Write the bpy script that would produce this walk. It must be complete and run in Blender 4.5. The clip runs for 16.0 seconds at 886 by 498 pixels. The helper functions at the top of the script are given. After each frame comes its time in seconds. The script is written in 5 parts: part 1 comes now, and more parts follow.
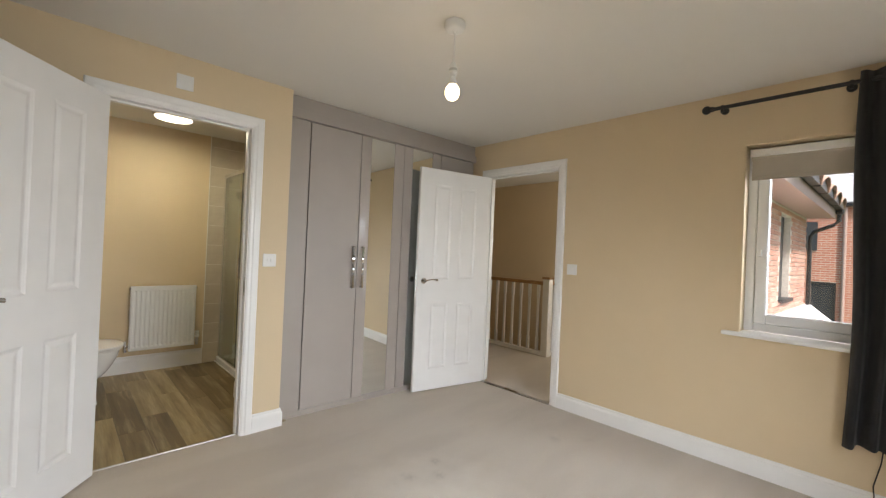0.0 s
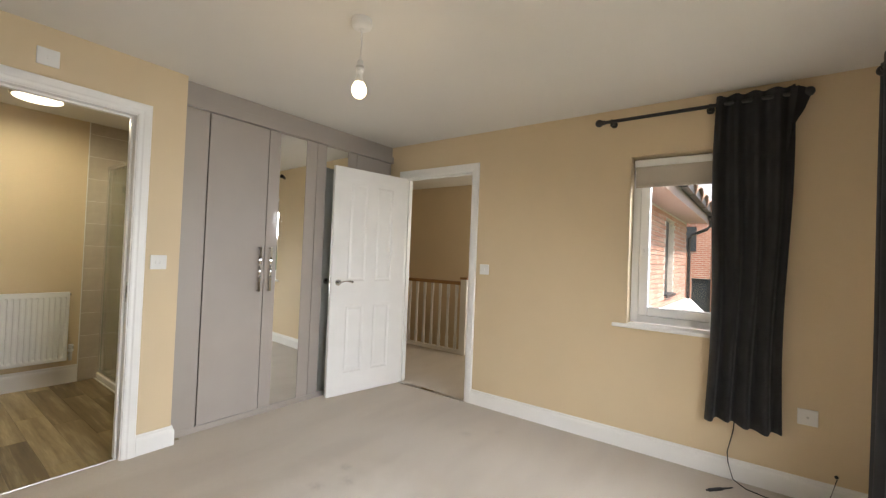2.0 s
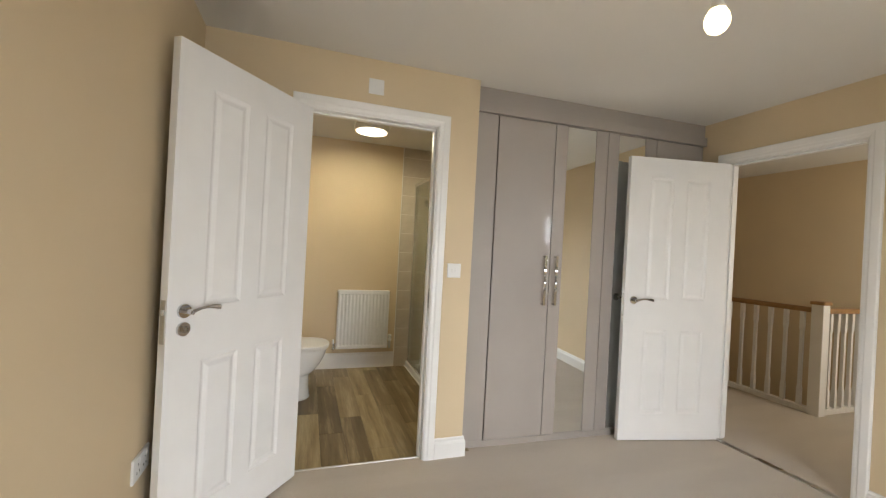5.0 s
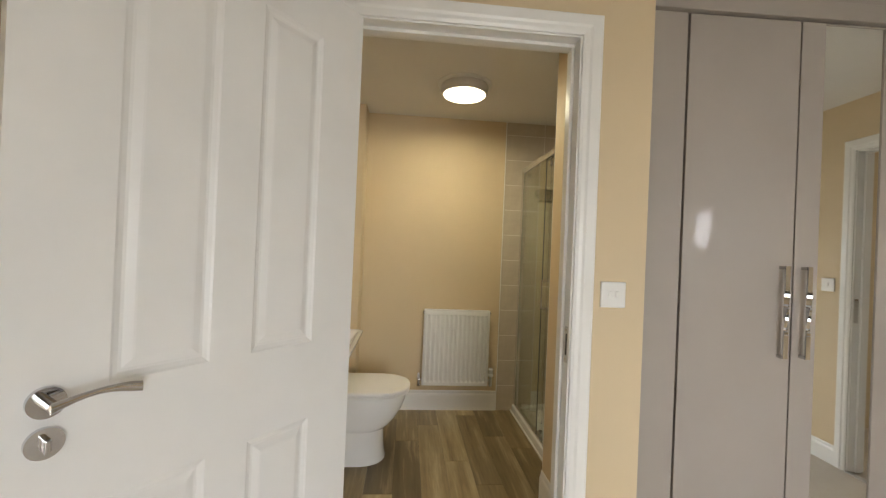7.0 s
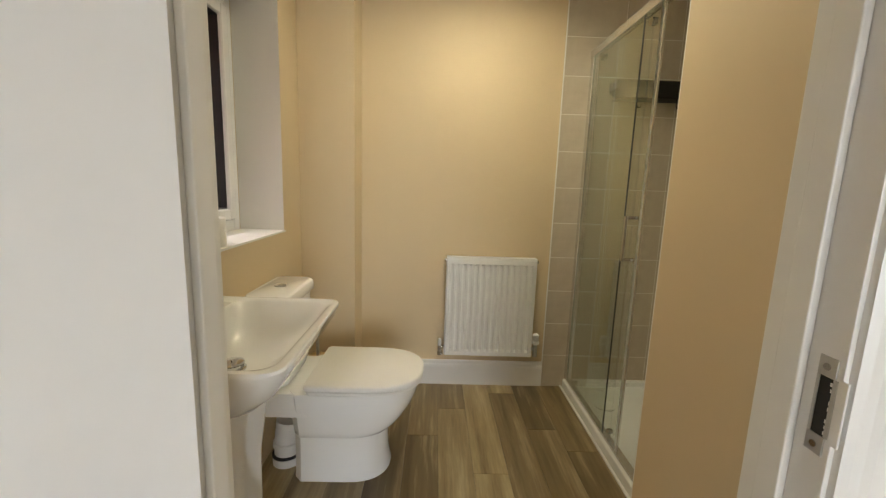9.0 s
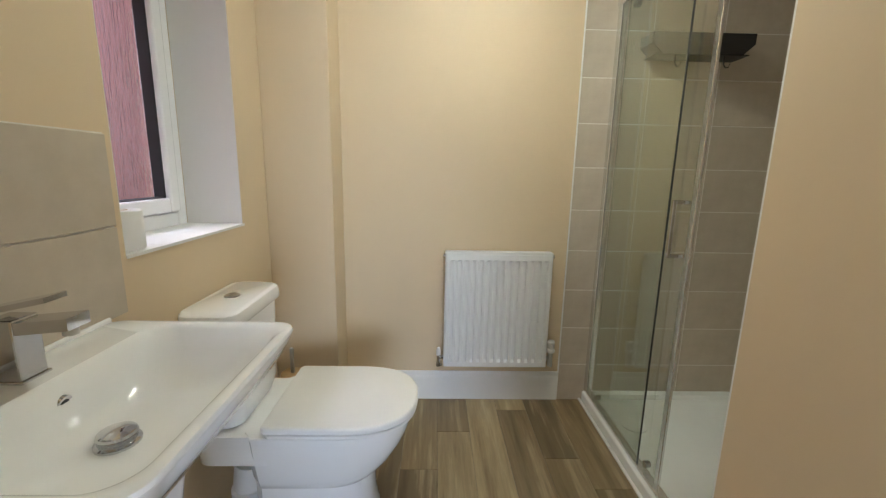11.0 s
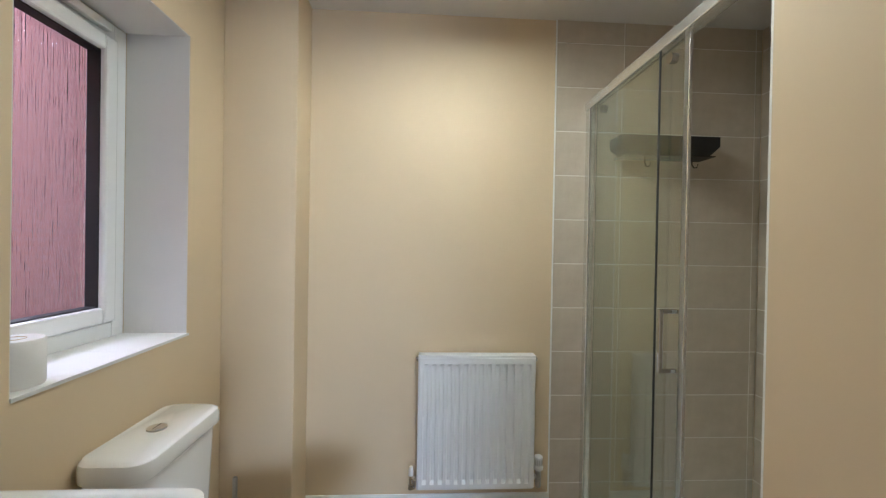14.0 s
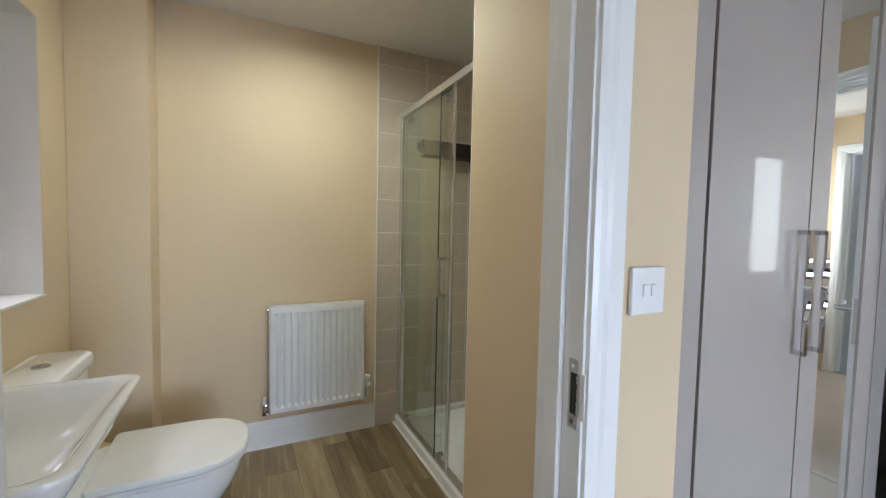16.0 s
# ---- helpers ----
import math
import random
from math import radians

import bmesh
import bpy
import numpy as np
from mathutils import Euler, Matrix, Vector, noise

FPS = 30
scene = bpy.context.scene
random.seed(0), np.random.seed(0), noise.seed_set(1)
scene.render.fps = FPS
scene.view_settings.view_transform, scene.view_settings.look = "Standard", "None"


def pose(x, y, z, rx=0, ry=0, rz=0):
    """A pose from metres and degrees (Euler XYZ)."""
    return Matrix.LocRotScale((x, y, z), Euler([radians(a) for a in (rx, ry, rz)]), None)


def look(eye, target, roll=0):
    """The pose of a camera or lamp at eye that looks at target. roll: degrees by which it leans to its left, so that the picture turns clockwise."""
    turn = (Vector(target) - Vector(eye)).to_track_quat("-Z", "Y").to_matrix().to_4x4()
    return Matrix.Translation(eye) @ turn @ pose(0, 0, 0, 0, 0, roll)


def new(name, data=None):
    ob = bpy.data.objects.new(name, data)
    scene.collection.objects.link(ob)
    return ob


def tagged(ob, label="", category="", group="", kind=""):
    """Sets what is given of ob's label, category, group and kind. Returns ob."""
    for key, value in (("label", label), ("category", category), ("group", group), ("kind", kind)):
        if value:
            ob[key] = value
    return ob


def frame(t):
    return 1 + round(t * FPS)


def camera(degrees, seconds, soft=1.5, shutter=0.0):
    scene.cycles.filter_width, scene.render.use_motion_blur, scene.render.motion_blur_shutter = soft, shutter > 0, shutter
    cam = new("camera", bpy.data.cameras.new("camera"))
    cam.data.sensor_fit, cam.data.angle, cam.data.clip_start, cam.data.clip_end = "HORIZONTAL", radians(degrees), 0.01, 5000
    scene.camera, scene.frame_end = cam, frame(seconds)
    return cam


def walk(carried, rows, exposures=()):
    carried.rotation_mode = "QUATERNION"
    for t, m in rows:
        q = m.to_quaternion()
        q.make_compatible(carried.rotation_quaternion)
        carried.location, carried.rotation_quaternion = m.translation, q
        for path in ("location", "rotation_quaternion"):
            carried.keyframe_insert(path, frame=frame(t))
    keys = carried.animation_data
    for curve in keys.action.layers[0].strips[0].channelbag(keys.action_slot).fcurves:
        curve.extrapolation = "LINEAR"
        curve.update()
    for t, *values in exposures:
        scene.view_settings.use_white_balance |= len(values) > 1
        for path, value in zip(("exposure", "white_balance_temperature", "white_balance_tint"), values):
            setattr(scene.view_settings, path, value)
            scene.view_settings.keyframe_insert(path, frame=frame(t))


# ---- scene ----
cam = camera(95.5, 16.0, 1.3)
PATH = [
    (0, (-0.074, 0.226, 1.251), (1.305, 1.675, 1.261), 2.5),
    (0.5, (-0.06, 0.214, 1.248), (1.402, 1.579, 1.265), 2.5),
    (1, (-0.038, 0.195, 1.249), (1.492, 1.484, 1.272), 2.4),
    (1.5, (-0.025, 0.179, 1.246), (1.559, 1.399, 1.277), 2.4),
    (2, (-0.019, 0.161, 1.245), (1.6, 1.334, 1.28), 2.3),
    (2.5, (-0.014, 0.158, 1.245), (1.606, 1.331, 1.278), 2.2),
    (3, (-0.024, 0.172, 1.247), (1.541, 1.418, 1.271), 2.3),
    (3.5, (-0.044, 0.231, 1.25), (1.376, 1.639, 1.26), 2.4),
    (4, (-0.019, 0.356, 1.251), (1.151, 1.978, 1.251), 2.6),
    (4.5, (0.084, 0.523, 1.262), (0.94, 2.33, 1.262), 2.9),
    (4.7, (0.09, 0.582, 1.265), (0.85, 2.432, 1.263), 3.0),
    (6.8, (0.247, 1.578, 1.263), (0.446, 3.568, 1.278), 2.4),
    (7, (0.257, 1.691, 1.261), (0.433, 3.684, 1.271), 2.4),
    (7.5, (0.264, 1.925, 1.25), (0.405, 3.92, 1.239), 2.3),
    (8, (0.314, 2.167, 1.25), (0.4, 4.163, 1.159), 2.2),
    (8.5, (0.359, 2.367, 1.231), (0.396, 4.356, 1.029), 2.1),
    (9, (0.339, 2.569, 1.208), (0.38, 4.543, 0.89), 1.9),
    (9.2, (0.334, 2.626, 1.197), (0.375, 4.592, 0.831), 1.8),
    (11.3, (0.37, 2.975, 1.181), (0.406, 4.938, 0.8), 0.9),
    (11.5, (0.385, 3.001, 1.187), (0.409, 4.971, 0.847), 0.7),
    (12, (0.411, 3.048, 1.223), (0.415, 5.033, 0.976), 0.6),
    (12.5, (0.422, 3.073, 1.249), (0.432, 5.067, 1.106), 0.6),
    (13, (0.416, 3.075, 1.271), (0.459, 5.073, 1.213), 0.8),
    (13.5, (0.41, 3.072, 1.282), (0.481, 5.07, 1.261), 0.9),
    (14, (0.413, 3.065, 1.279), (0.521, 5.062, 1.265), 1.0),
    (14.5, (0.395, 2.996, 1.28), (0.619, 4.984, 1.251), 1.1),
    (15, (0.328, 2.839, 1.27), (0.77, 4.789, 1.221), 1.3),
    (15.5, (0.31, 2.678, 1.252), (0.969, 4.564, 1.179), 1.3),
    (16, (0.298, 2.495, 1.243), (1.178, 4.289, 1.14), 1.2),
]
EXPOSURES = [(0.0, 0.56, 6500, 12), (2.0, 0.69, 6600, 12), (4.0, 0.58, 6600, 12), (4.5, 0.65, 6650, 12), (7.0, 0.57, 6850, 11), (8.5, 0.55, 6600, 10), (9.2, 0.86, 6700, 10), (11.3, 0.99, 5300, 12), (14.5, 0.99, 5060, 13), (15.5, 0.98, 4950, 12), (16.0, 0.84, 5300, 11)]
walk(cam, [(t, look(eye, target, roll)) for t, eye, target, roll in PATH], EXPOSURES)

# ---- light ----
world = bpy.data.worlds.new("world")
scene.world = world
world.use_nodes = True
wn = world.node_tree.nodes
sky = wn.new("ShaderNodeTexSky")
sky.sky_type, sky.sun_disc = "NISHITA", False
sky.sun_elevation, sky.sun_rotation = radians(56), radians(211)
sky.altitude, sky.air_density, sky.dust_density = 0, 1.0, 3.0
wn["Background"].inputs["Strength"].default_value = 0.15
world.node_tree.links.new(sky.outputs["Color"], wn["Background"].inputs["Color"])


def lamp(name, kind, m, energy, colour, **more):
    data = bpy.data.lights.new(name, kind)
    data.energy, data.color = energy, colour
    ob = new(name, data)
    ob.matrix_basis = m
    if kind == "AREA":
        data.shape, data.size, data.size_y = "RECTANGLE", more["size"], more["size_y"]
        data.spread = radians(more.get("spread", 180))
    elif kind == "SUN":
        data.angle = radians(more["angle"])
    else:
        data.shadow_soft_size = more["radius"]
    return ob


SUN_DIR = Vector((0.35, 0.58, -1.0))
lamp("sun", "SUN", SUN_DIR.to_track_quat("-Z", "Y").to_matrix().to_4x4(), 5.0, (1.0, 0.95, 0.88), angle=4)
DAY = (0.86, 0.93, 1.0)
lamp("daylight_south", "AREA", look((1.25, -0.73, 1.0), (1.05, 1.4, -0.55)), 28.5, DAY, size=1.5, size_y=1.6, spread=135)
lamp("daylight_landing", "AREA", look((4.54, 1.30, 1.43), (4.54, 3.0, 1.43)), 9.0, (1.0, 0.94, 0.78), size=0.44, size_y=1.05)
# unseen fill lamp added outdoors to brighten next door's wall and the bath reveal
lamp("sky_fill_bath", "AREA", look((-1.9, 4.15, 3.9), (-1.9, 4.15, 0.0)), 140, (0.96, 0.88, 0.93), size=1.5, size_y=2.6)
# hidden outdoor fill, added to lift the east window's reveal and sill
lamp("reveal_fill_east", "AREA", look((3.60, -0.75, 1.95), (2.97, 0.62, 1.25)), 45, DAY, size=0.6, size_y=1.1)
lamp("bulb_light", "POINT", pose(1.226, 1.578, 1.985), 0.55, (1.0, 0.76, 0.45), radius=0.035)
lamp("bath_light", "AREA", look((0.575, 4.215, 2.235), (0.575, 4.215, 0)), 5.6, (1.0, 0.94, 0.67), size=0.24, size_y=0.24)


# ---- materials ----
def nodes_of(name):
    m = bpy.data.materials.new(name)
    m.use_nodes = True
    return m, m.node_tree.nodes, m.node_tree.links, m.node_tree.nodes["Principled BSDF"]


def coords(n, l, scale=(1, 1, 1), kind="Object"):
    tc, mp = n.new("ShaderNodeTexCoord"), n.new("ShaderNodeMapping")
    mp.inputs["Scale"].default_value = scale
    l.new(tc.outputs[kind], mp.inputs["Vector"])
    return mp.outputs["Vector"]


def noise_tex(n, l, vec, scale, detail=4.0, rough=0.55):
    t = n.new("ShaderNodeTexNoise")
    t.inputs["Scale"].default_value, t.inputs["Detail"].default_value, t.inputs["Roughness"].default_value = scale, detail, rough
    l.new(vec, t.inputs["Vector"])
    return t.outputs["Fac"]


def ramp(n, l, fac, stops):
    r = n.new("ShaderNodeValToRGB")
    e = r.color_ramp.elements
    while len(e) < len(stops):
        e.new(0.5)
    for el, (p, c) in zip(e, stops):
        el.position, el.color = p, (*c, 1) if len(c) == 3 else c
    l.new(fac, r.inputs["Fac"])
    return r.outputs["Color"]


def mixc(n, l, fac, a, b, blend="MIX"):
    m = n.new("ShaderNodeMix")
    m.data_type, m.blend_type = "RGBA", blend
    for sock, v in ((m.inputs[0], fac), (m.inputs[6], a), (m.inputs[7], b)):
        if hasattr(v, "is_linked"):
            l.new(v, sock)
        elif isinstance(v, (int, float)):
            sock.default_value = v
        else:
            sock.default_value = (*v, 1)
    return m.outputs[2]


def bump(n, l, bsdf, height, strength, dist):
    b = n.new("ShaderNodeBump")
    b.inputs["Strength"].default_value, b.inputs["Distance"].default_value = strength, dist
    l.new(height, b.inputs["Height"])
    l.new(b.outputs["Normal"], bsdf.inputs["Normal"])


def plain(name, colour, rough=0.5, metal=0.0, vary=0.08, scale=6.0, grain=300.0, relief=0.05, coat=0.0, emit=None, strength=0.0):
    m, n, l, b = nodes_of(name)
    v = coords(n, l)
    f = noise_tex(n, l, v, scale, 5.0)
    lo, hi = [c * (1 - vary) for c in colour], [min(1, c * (1 + vary)) for c in colour]
    l.new(ramp(n, l, f, [(0.3, lo), (0.7, hi)]), b.inputs["Base Color"])
    r = n.new("ShaderNodeMapRange")
    r.inputs["To Min"].default_value, r.inputs["To Max"].default_value = max(0.02, rough * 0.85), min(1, rough * 1.15)
    l.new(f, r.inputs["Value"])
    l.new(r.outputs["Result"], b.inputs["Roughness"])
    b.inputs["Metallic"].default_value = metal
    b.inputs["Coat Weight"].default_value = coat
    b.inputs["Coat Roughness"].default_value = 0.04
    if relief:
        bump(n, l, b, noise_tex(n, l, v, grain, 2.0), relief, 0.002)
    if emit:
        b.inputs["Emission Color"].default_value, b.inputs["Emission Strength"].default_value = (*emit, 1), strength
    return m


def carpet_mat():
    m, n, l, b = nodes_of("carpet")
    v = coords(n, l)
    fine = noise_tex(n, l, v, 260, 3)
    tuft = noise_tex(n, l, v, 70, 3, 0.6)
    # pile brushed this way and that in long soft strokes
    mp = n.new("ShaderNodeMapping")
    mp.inputs["Rotation"].default_value = (0, 0, radians(38))
    mp.inputs["Scale"].default_value = (0.7, 2.6, 1)
    l.new(v, mp.inputs["Vector"])
    brush = noise_tex(n, l, mp.outputs["Vector"], 1.5, 2, 0.45)
    base = ramp(n, l, fine, [(0.25, (0.50, 0.435, 0.36)), (0.75, (0.64, 0.565, 0.475))])
    base = mixc(n, l, ramp(n, l, tuft, [(0.40, (0.22, 0.22, 0.22)), (0.60, (0, 0, 0))]), base, (0.47, 0.40, 0.33))
    worn = mixc(n, l, ramp(n, l, brush, [(0.38, (0.45, 0.45, 0.45)), (0.56, (0, 0, 0))]), base, (0.47, 0.405, 0.335))
    tc = n.new("ShaderNodeTexCoord")

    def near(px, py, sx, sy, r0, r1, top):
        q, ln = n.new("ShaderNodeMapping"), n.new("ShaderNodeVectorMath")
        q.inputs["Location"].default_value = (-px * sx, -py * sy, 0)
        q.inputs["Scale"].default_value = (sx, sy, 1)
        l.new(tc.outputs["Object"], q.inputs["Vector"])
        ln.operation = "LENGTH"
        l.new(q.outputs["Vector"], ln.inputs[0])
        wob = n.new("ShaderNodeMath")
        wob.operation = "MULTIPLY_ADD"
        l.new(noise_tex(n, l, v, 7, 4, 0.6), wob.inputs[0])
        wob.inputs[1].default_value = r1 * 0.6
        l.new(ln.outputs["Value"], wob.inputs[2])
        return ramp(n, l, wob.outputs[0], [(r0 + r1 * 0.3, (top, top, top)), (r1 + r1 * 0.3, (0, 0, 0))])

    # a paler patch in the middle of the room, part cleaned pile, part soft daylight painted into the colour, with a
    # grey scuffed edge
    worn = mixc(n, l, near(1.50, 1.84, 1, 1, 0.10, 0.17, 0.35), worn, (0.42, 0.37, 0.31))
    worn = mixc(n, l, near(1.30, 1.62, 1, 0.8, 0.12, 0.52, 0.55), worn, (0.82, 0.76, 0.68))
    for px, py, r0, r1, shade in ((1.59, 1.96, 0.012, 0.040, (0.25, 0.215, 0.18)), (1.50, 1.84, 0.012, 0.050, (0.33, 0.285, 0.24)), (1.36, 1.93, 0.01, 0.05, (0.36, 0.31, 0.26)), (2.42, 1.66, 0.01, 0.05, (0.34, 0.295, 0.25)), (2.60, 1.50, 0.008, 0.035, (0.34, 0.295, 0.25))):
        speck = ramp(n, l, noise_tex(n, l, v, 45, 4, 0.7), [(0.4, (0.1, 0.1, 0.1)), (0.6, (1, 1, 1))])
        worn = mixc(n, l, mixc(n, l, 1.0, near(px, py, 1, 0.8, r0, r1, 0.5), speck, "MULTIPLY"), worn, shade)
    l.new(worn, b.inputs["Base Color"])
    b.inputs["Roughness"].default_value = 0.95
    b.inputs["Sheen Weight"].default_value = 0.25
    bump(n, l, b, fine, 0.5, 0.006)
    return m


def plank_mat():
    m, n, l, b = nodes_of("vinyl_plank")
    oi = n.new("ShaderNodeObjectInfo")
    tc = n.new("ShaderNodeTexCoord")
    add = n.new("ShaderNodeVectorMath")
    add.operation = "MULTIPLY_ADD"
    l.new(oi.outputs["Random"], add.inputs[0])
    add.inputs[1].default_value = (37, 19, 5)
    l.new(tc.outputs["Object"], add.inputs[2])
    mp = n.new("ShaderNodeMapping")
    mp.inputs["Scale"].default_value = (11, 0.8, 1)
    l.new(add.outputs["Vector"], mp.inputs["Vector"])
    grain = noise_tex(n, l, mp.outputs["Vector"], 1.6, 6, 0.6)
    fine = noise_tex(n, l, mp.outputs["Vector"], 9, 4, 0.6)
    tone = ramp(n, l, oi.outputs["Random"], [(0.0, (0.165, 0.120, 0.062)), (0.35, (0.29, 0.218, 0.112)), (0.7, (0.50, 0.395, 0.215)), (1.0, (0.23, 0.172, 0.09))])
    streak = ramp(n, l, grain, [(0.30, (0.48, 0.43, 0.36)), (0.45, (0.86, 0.84, 0.80)), (0.56, (1, 1, 1))])
    pale = ramp(n, l, grain, [(0.53, (0, 0, 0)), (0.70, (0.6, 0.6, 0.6))])
    c = mixc(n, l, 1.0, tone, streak, "MULTIPLY")
    c = mixc(n, l, pale, c, (0.60, 0.495, 0.30))
    c = mixc(n, l, ramp(n, l, fine, [(0.4, (0.25, 0.25, 0.25)), (0.7, (0, 0, 0))]), c, (0.13, 0.09, 0.055))
    l.new(c, b.inputs["Base Color"])
    b.inputs["Roughness"].default_value = 0.38
    bump(n, l, b, fine, 0.15, 0.001)
    return m


def tile_mat():
    m, n, l, b = nodes_of("wall_tile")
    oi = n.new("ShaderNodeObjectInfo")
    v = coords(n, l)
    f = noise_tex(n, l, v, 14, 6, 0.6)
    c = ramp(n, l, f, [(0.3, (0.49, 0.42, 0.325)), (0.7, (0.57, 0.495, 0.395))])
    c = mixc(n, l, ramp(n, l, oi.outputs["Random"], [(0, (0, 0, 0)), (1, (0.35, 0.35, 0.35))]), c, (0.46, 0.395, 0.31))
    l.new(c, b.inputs["Base Color"])
    b.inputs["Roughness"].default_value = 0.32
    bump(n, l, b, f, 0.1, 0.001)
    return m


def brick_mat():
    m, n, l, b = nodes_of("brick_face")
    oi = n.new("ShaderNodeObjectInfo")
    geo = n.new("ShaderNodeNewGeometry")
    v = coords(n, l)
    s = n.new("ShaderNodeMath")
    s.operation = "ADD"
    l.new(oi.outputs["Random"], s.inputs[0])
    l.new(geo.outputs["Random Per Island"], s.inputs[1])
    fr = n.new("ShaderNodeMath")
    fr.operation = "FRACT"
    l.new(s.outputs[0], fr.inputs[0])
    c = ramp(n, l, fr.outputs[0], [(0, (0.54, 0.28, 0.21)), (0.5, (0.60, 0.345, 0.265)), (1, (0.64, 0.42, 0.34))])
    f = noise_tex(n, l, v, 40, 4)
    c = mixc(n, l, ramp(n, l, f, [(0.35, (0.3, 0.3, 0.3)), (0.65, (0, 0, 0))]), c, (0.40, 0.18, 0.13))
    l.new(c, b.inputs["Base Color"])
    b.inputs["Roughness"].default_value = 0.9
    bump(n, l, b, f, 0.4, 0.004)
    return m


def glass_mat(name, tint, rough=0.0, ripple=False):
    m, n, l, b = nodes_of(name)
    b.inputs["Base Color"].default_value = (*tint, 1)
    b.inputs["Transmission Weight"].default_value = 1.0
    b.inputs["Roughness"].default_value = rough
    b.inputs["IOR"].default_value = 1.45
    if ripple:
        v = coords(n, l, (1, 120, 6))
        bump(n, l, b, noise_tex(n, l, v, 1.0, 3), 0.52, 0.004)
    return m


def fabric_mat(name, dark, light_c):
    m, n, l, b = nodes_of(name)
    v = coords(n, l)
    f = noise_tex(n, l, v, 450, 2)
    g = noise_tex(n, l, v, 5, 4)
    c = mixc(n, l, ramp(n, l, g, [(0.35, (0, 0, 0)), (0.7, (0.6, 0.6, 0.6))]), dark, light_c)
    l.new(c, b.inputs["Base Color"])
    b.inputs["Roughness"].default_value = 0.9
    b.inputs["Sheen Weight"].default_value = 0.08
    bump(n, l, b, f, 0.4, 0.002)
    return m


def brick_wall_mat(name, lift):
    m, n, l, b = nodes_of(name)
    v = coords(n, l)
    sep, comb = n.new("ShaderNodeSeparateXYZ"), n.new("ShaderNodeCombineXYZ")
    l.new(v, sep.inputs[0])
    l.new(sep.outputs["Y"], comb.inputs["X"])
    l.new(sep.outputs["Z"], comb.inputs["Y"])
    t = n.new("ShaderNodeTexBrick")
    t.inputs["Color1"].default_value, t.inputs["Color2"].default_value = (0.44 * lift, 0.15 * lift, 0.09 * lift, 1), (0.52 * lift, 0.21 * lift, 0.13 * lift, 1)
    t.inputs["Mortar"].default_value = (0.55, 0.47, 0.40, 1)
    t.inputs["Scale"].default_value, t.inputs["Mortar Size"].default_value = 1.0, 0.010
    t.inputs["Brick Width"].default_value, t.inputs["Row Height"].default_value = 0.225, 0.075
    l.new(comb.outputs[0], t.inputs["Vector"])
    c = mixc(n, l, ramp(n, l, noise_tex(n, l, v, 3, 5), [(0.35, (0.25, 0.25, 0.25)), (0.65, (0, 0, 0))]), t.outputs["Color"], (0.34, 0.13, 0.08))
    l.new(c, b.inputs["Base Color"])
    b.inputs["Roughness"].default_value = 0.9
    bump(n, l, b, t.outputs["Fac"], -0.3, 0.01)
    return m


FARBRICK = brick_wall_mat("far_red_brick", 1.0)
NEXTBRICK = brick_wall_mat("next_door_brick", 1.15)
NEXTBRICK.node_tree.nodes["Brick Texture"].inputs["Mortar"].default_value = (0.52, 0.30, 0.27, 1)
NEXTBRICK.node_tree.nodes["Brick Texture"].inputs["Color1"].default_value = (0.52, 0.19, 0.16, 1)
NEXTBRICK.node_tree.nodes["Brick Texture"].inputs["Color2"].default_value = (0.60, 0.25, 0.20, 1)
PAINT = plain("magnolia_paint", (0.68, 0.545, 0.358), 0.62, vary=0.025, scale=2.0, grain=90, relief=0.06)
WHITE = plain("white_ceiling_paint", (0.74, 0.715, 0.675), 0.8, vary=0.02, scale=1.5, grain=90, relief=0.05)
GLOSS = plain("white_gloss_paint", (0.84, 0.83, 0.81), 0.30, vary=0.02, scale=4, grain=120, relief=0.03)
DOORP = plain("white_door_paint", (0.85, 0.845, 0.835), 0.33, vary=0.025, scale=5, grain=200, relief=0.04)
UPVC = plain("white_upvc", (0.88, 0.885, 0.89), 0.25, vary=0.015, relief=0.0)
CERAMIC = plain("white_ceramic", (0.86, 0.86, 0.855), 0.08, vary=0.01, relief=0.0, coat=0.6)
ACRYLIC = plain("white_acrylic", (0.82, 0.82, 0.80), 0.2, vary=0.02, relief=0.0)
PLASTIC = plain("white_plastic", (0.80, 0.79, 0.77), 0.35, vary=0.02, relief=0.0)
GREIGE = plain("greige_gloss_board", (0.385, 0.345, 0.312), 0.38, vary=0.03, scale=3, relief=0.0, coat=0.32)
GREIGE_MATT = plain("greige_satin_board", (0.375, 0.335, 0.30), 0.4, vary=0.03, scale=3, relief=0.02)
CHROME = plain("chrome", (0.60, 0.60, 0.61), 0.08, metal=1.0, vary=0.03, relief=0.0)
LAMPBODY = plain("grey_lamp_metal", (0.64, 0.62, 0.59), 0.4, metal=0.2, vary=0.04, relief=0.0)
SATIN = plain("satin_nickel", (0.58, 0.57, 0.55), 0.28, metal=1.0, vary=0.05, relief=0.0)
ALU = plain("polished_aluminium", (0.80, 0.80, 0.80), 0.25, metal=0.9, vary=0.04, relief=0.0)
MIRROR = plain("mirror_silver", (0.86, 0.88, 0.87), 0.02, metal=1.0, vary=0.004, relief=0.0)
BLACK = plain("black_metal", (0.018, 0.017, 0.017), 0.45, vary=0.2, relief=0.02)
RUBBER = plain("black_rubber", (0.02, 0.02, 0.02), 0.6, vary=0.2, relief=0.0)
GROUT = plain("pale_grout", (0.74, 0.70, 0.64), 0.85, vary=0.08, scale=20, grain=200, relief=0.1)
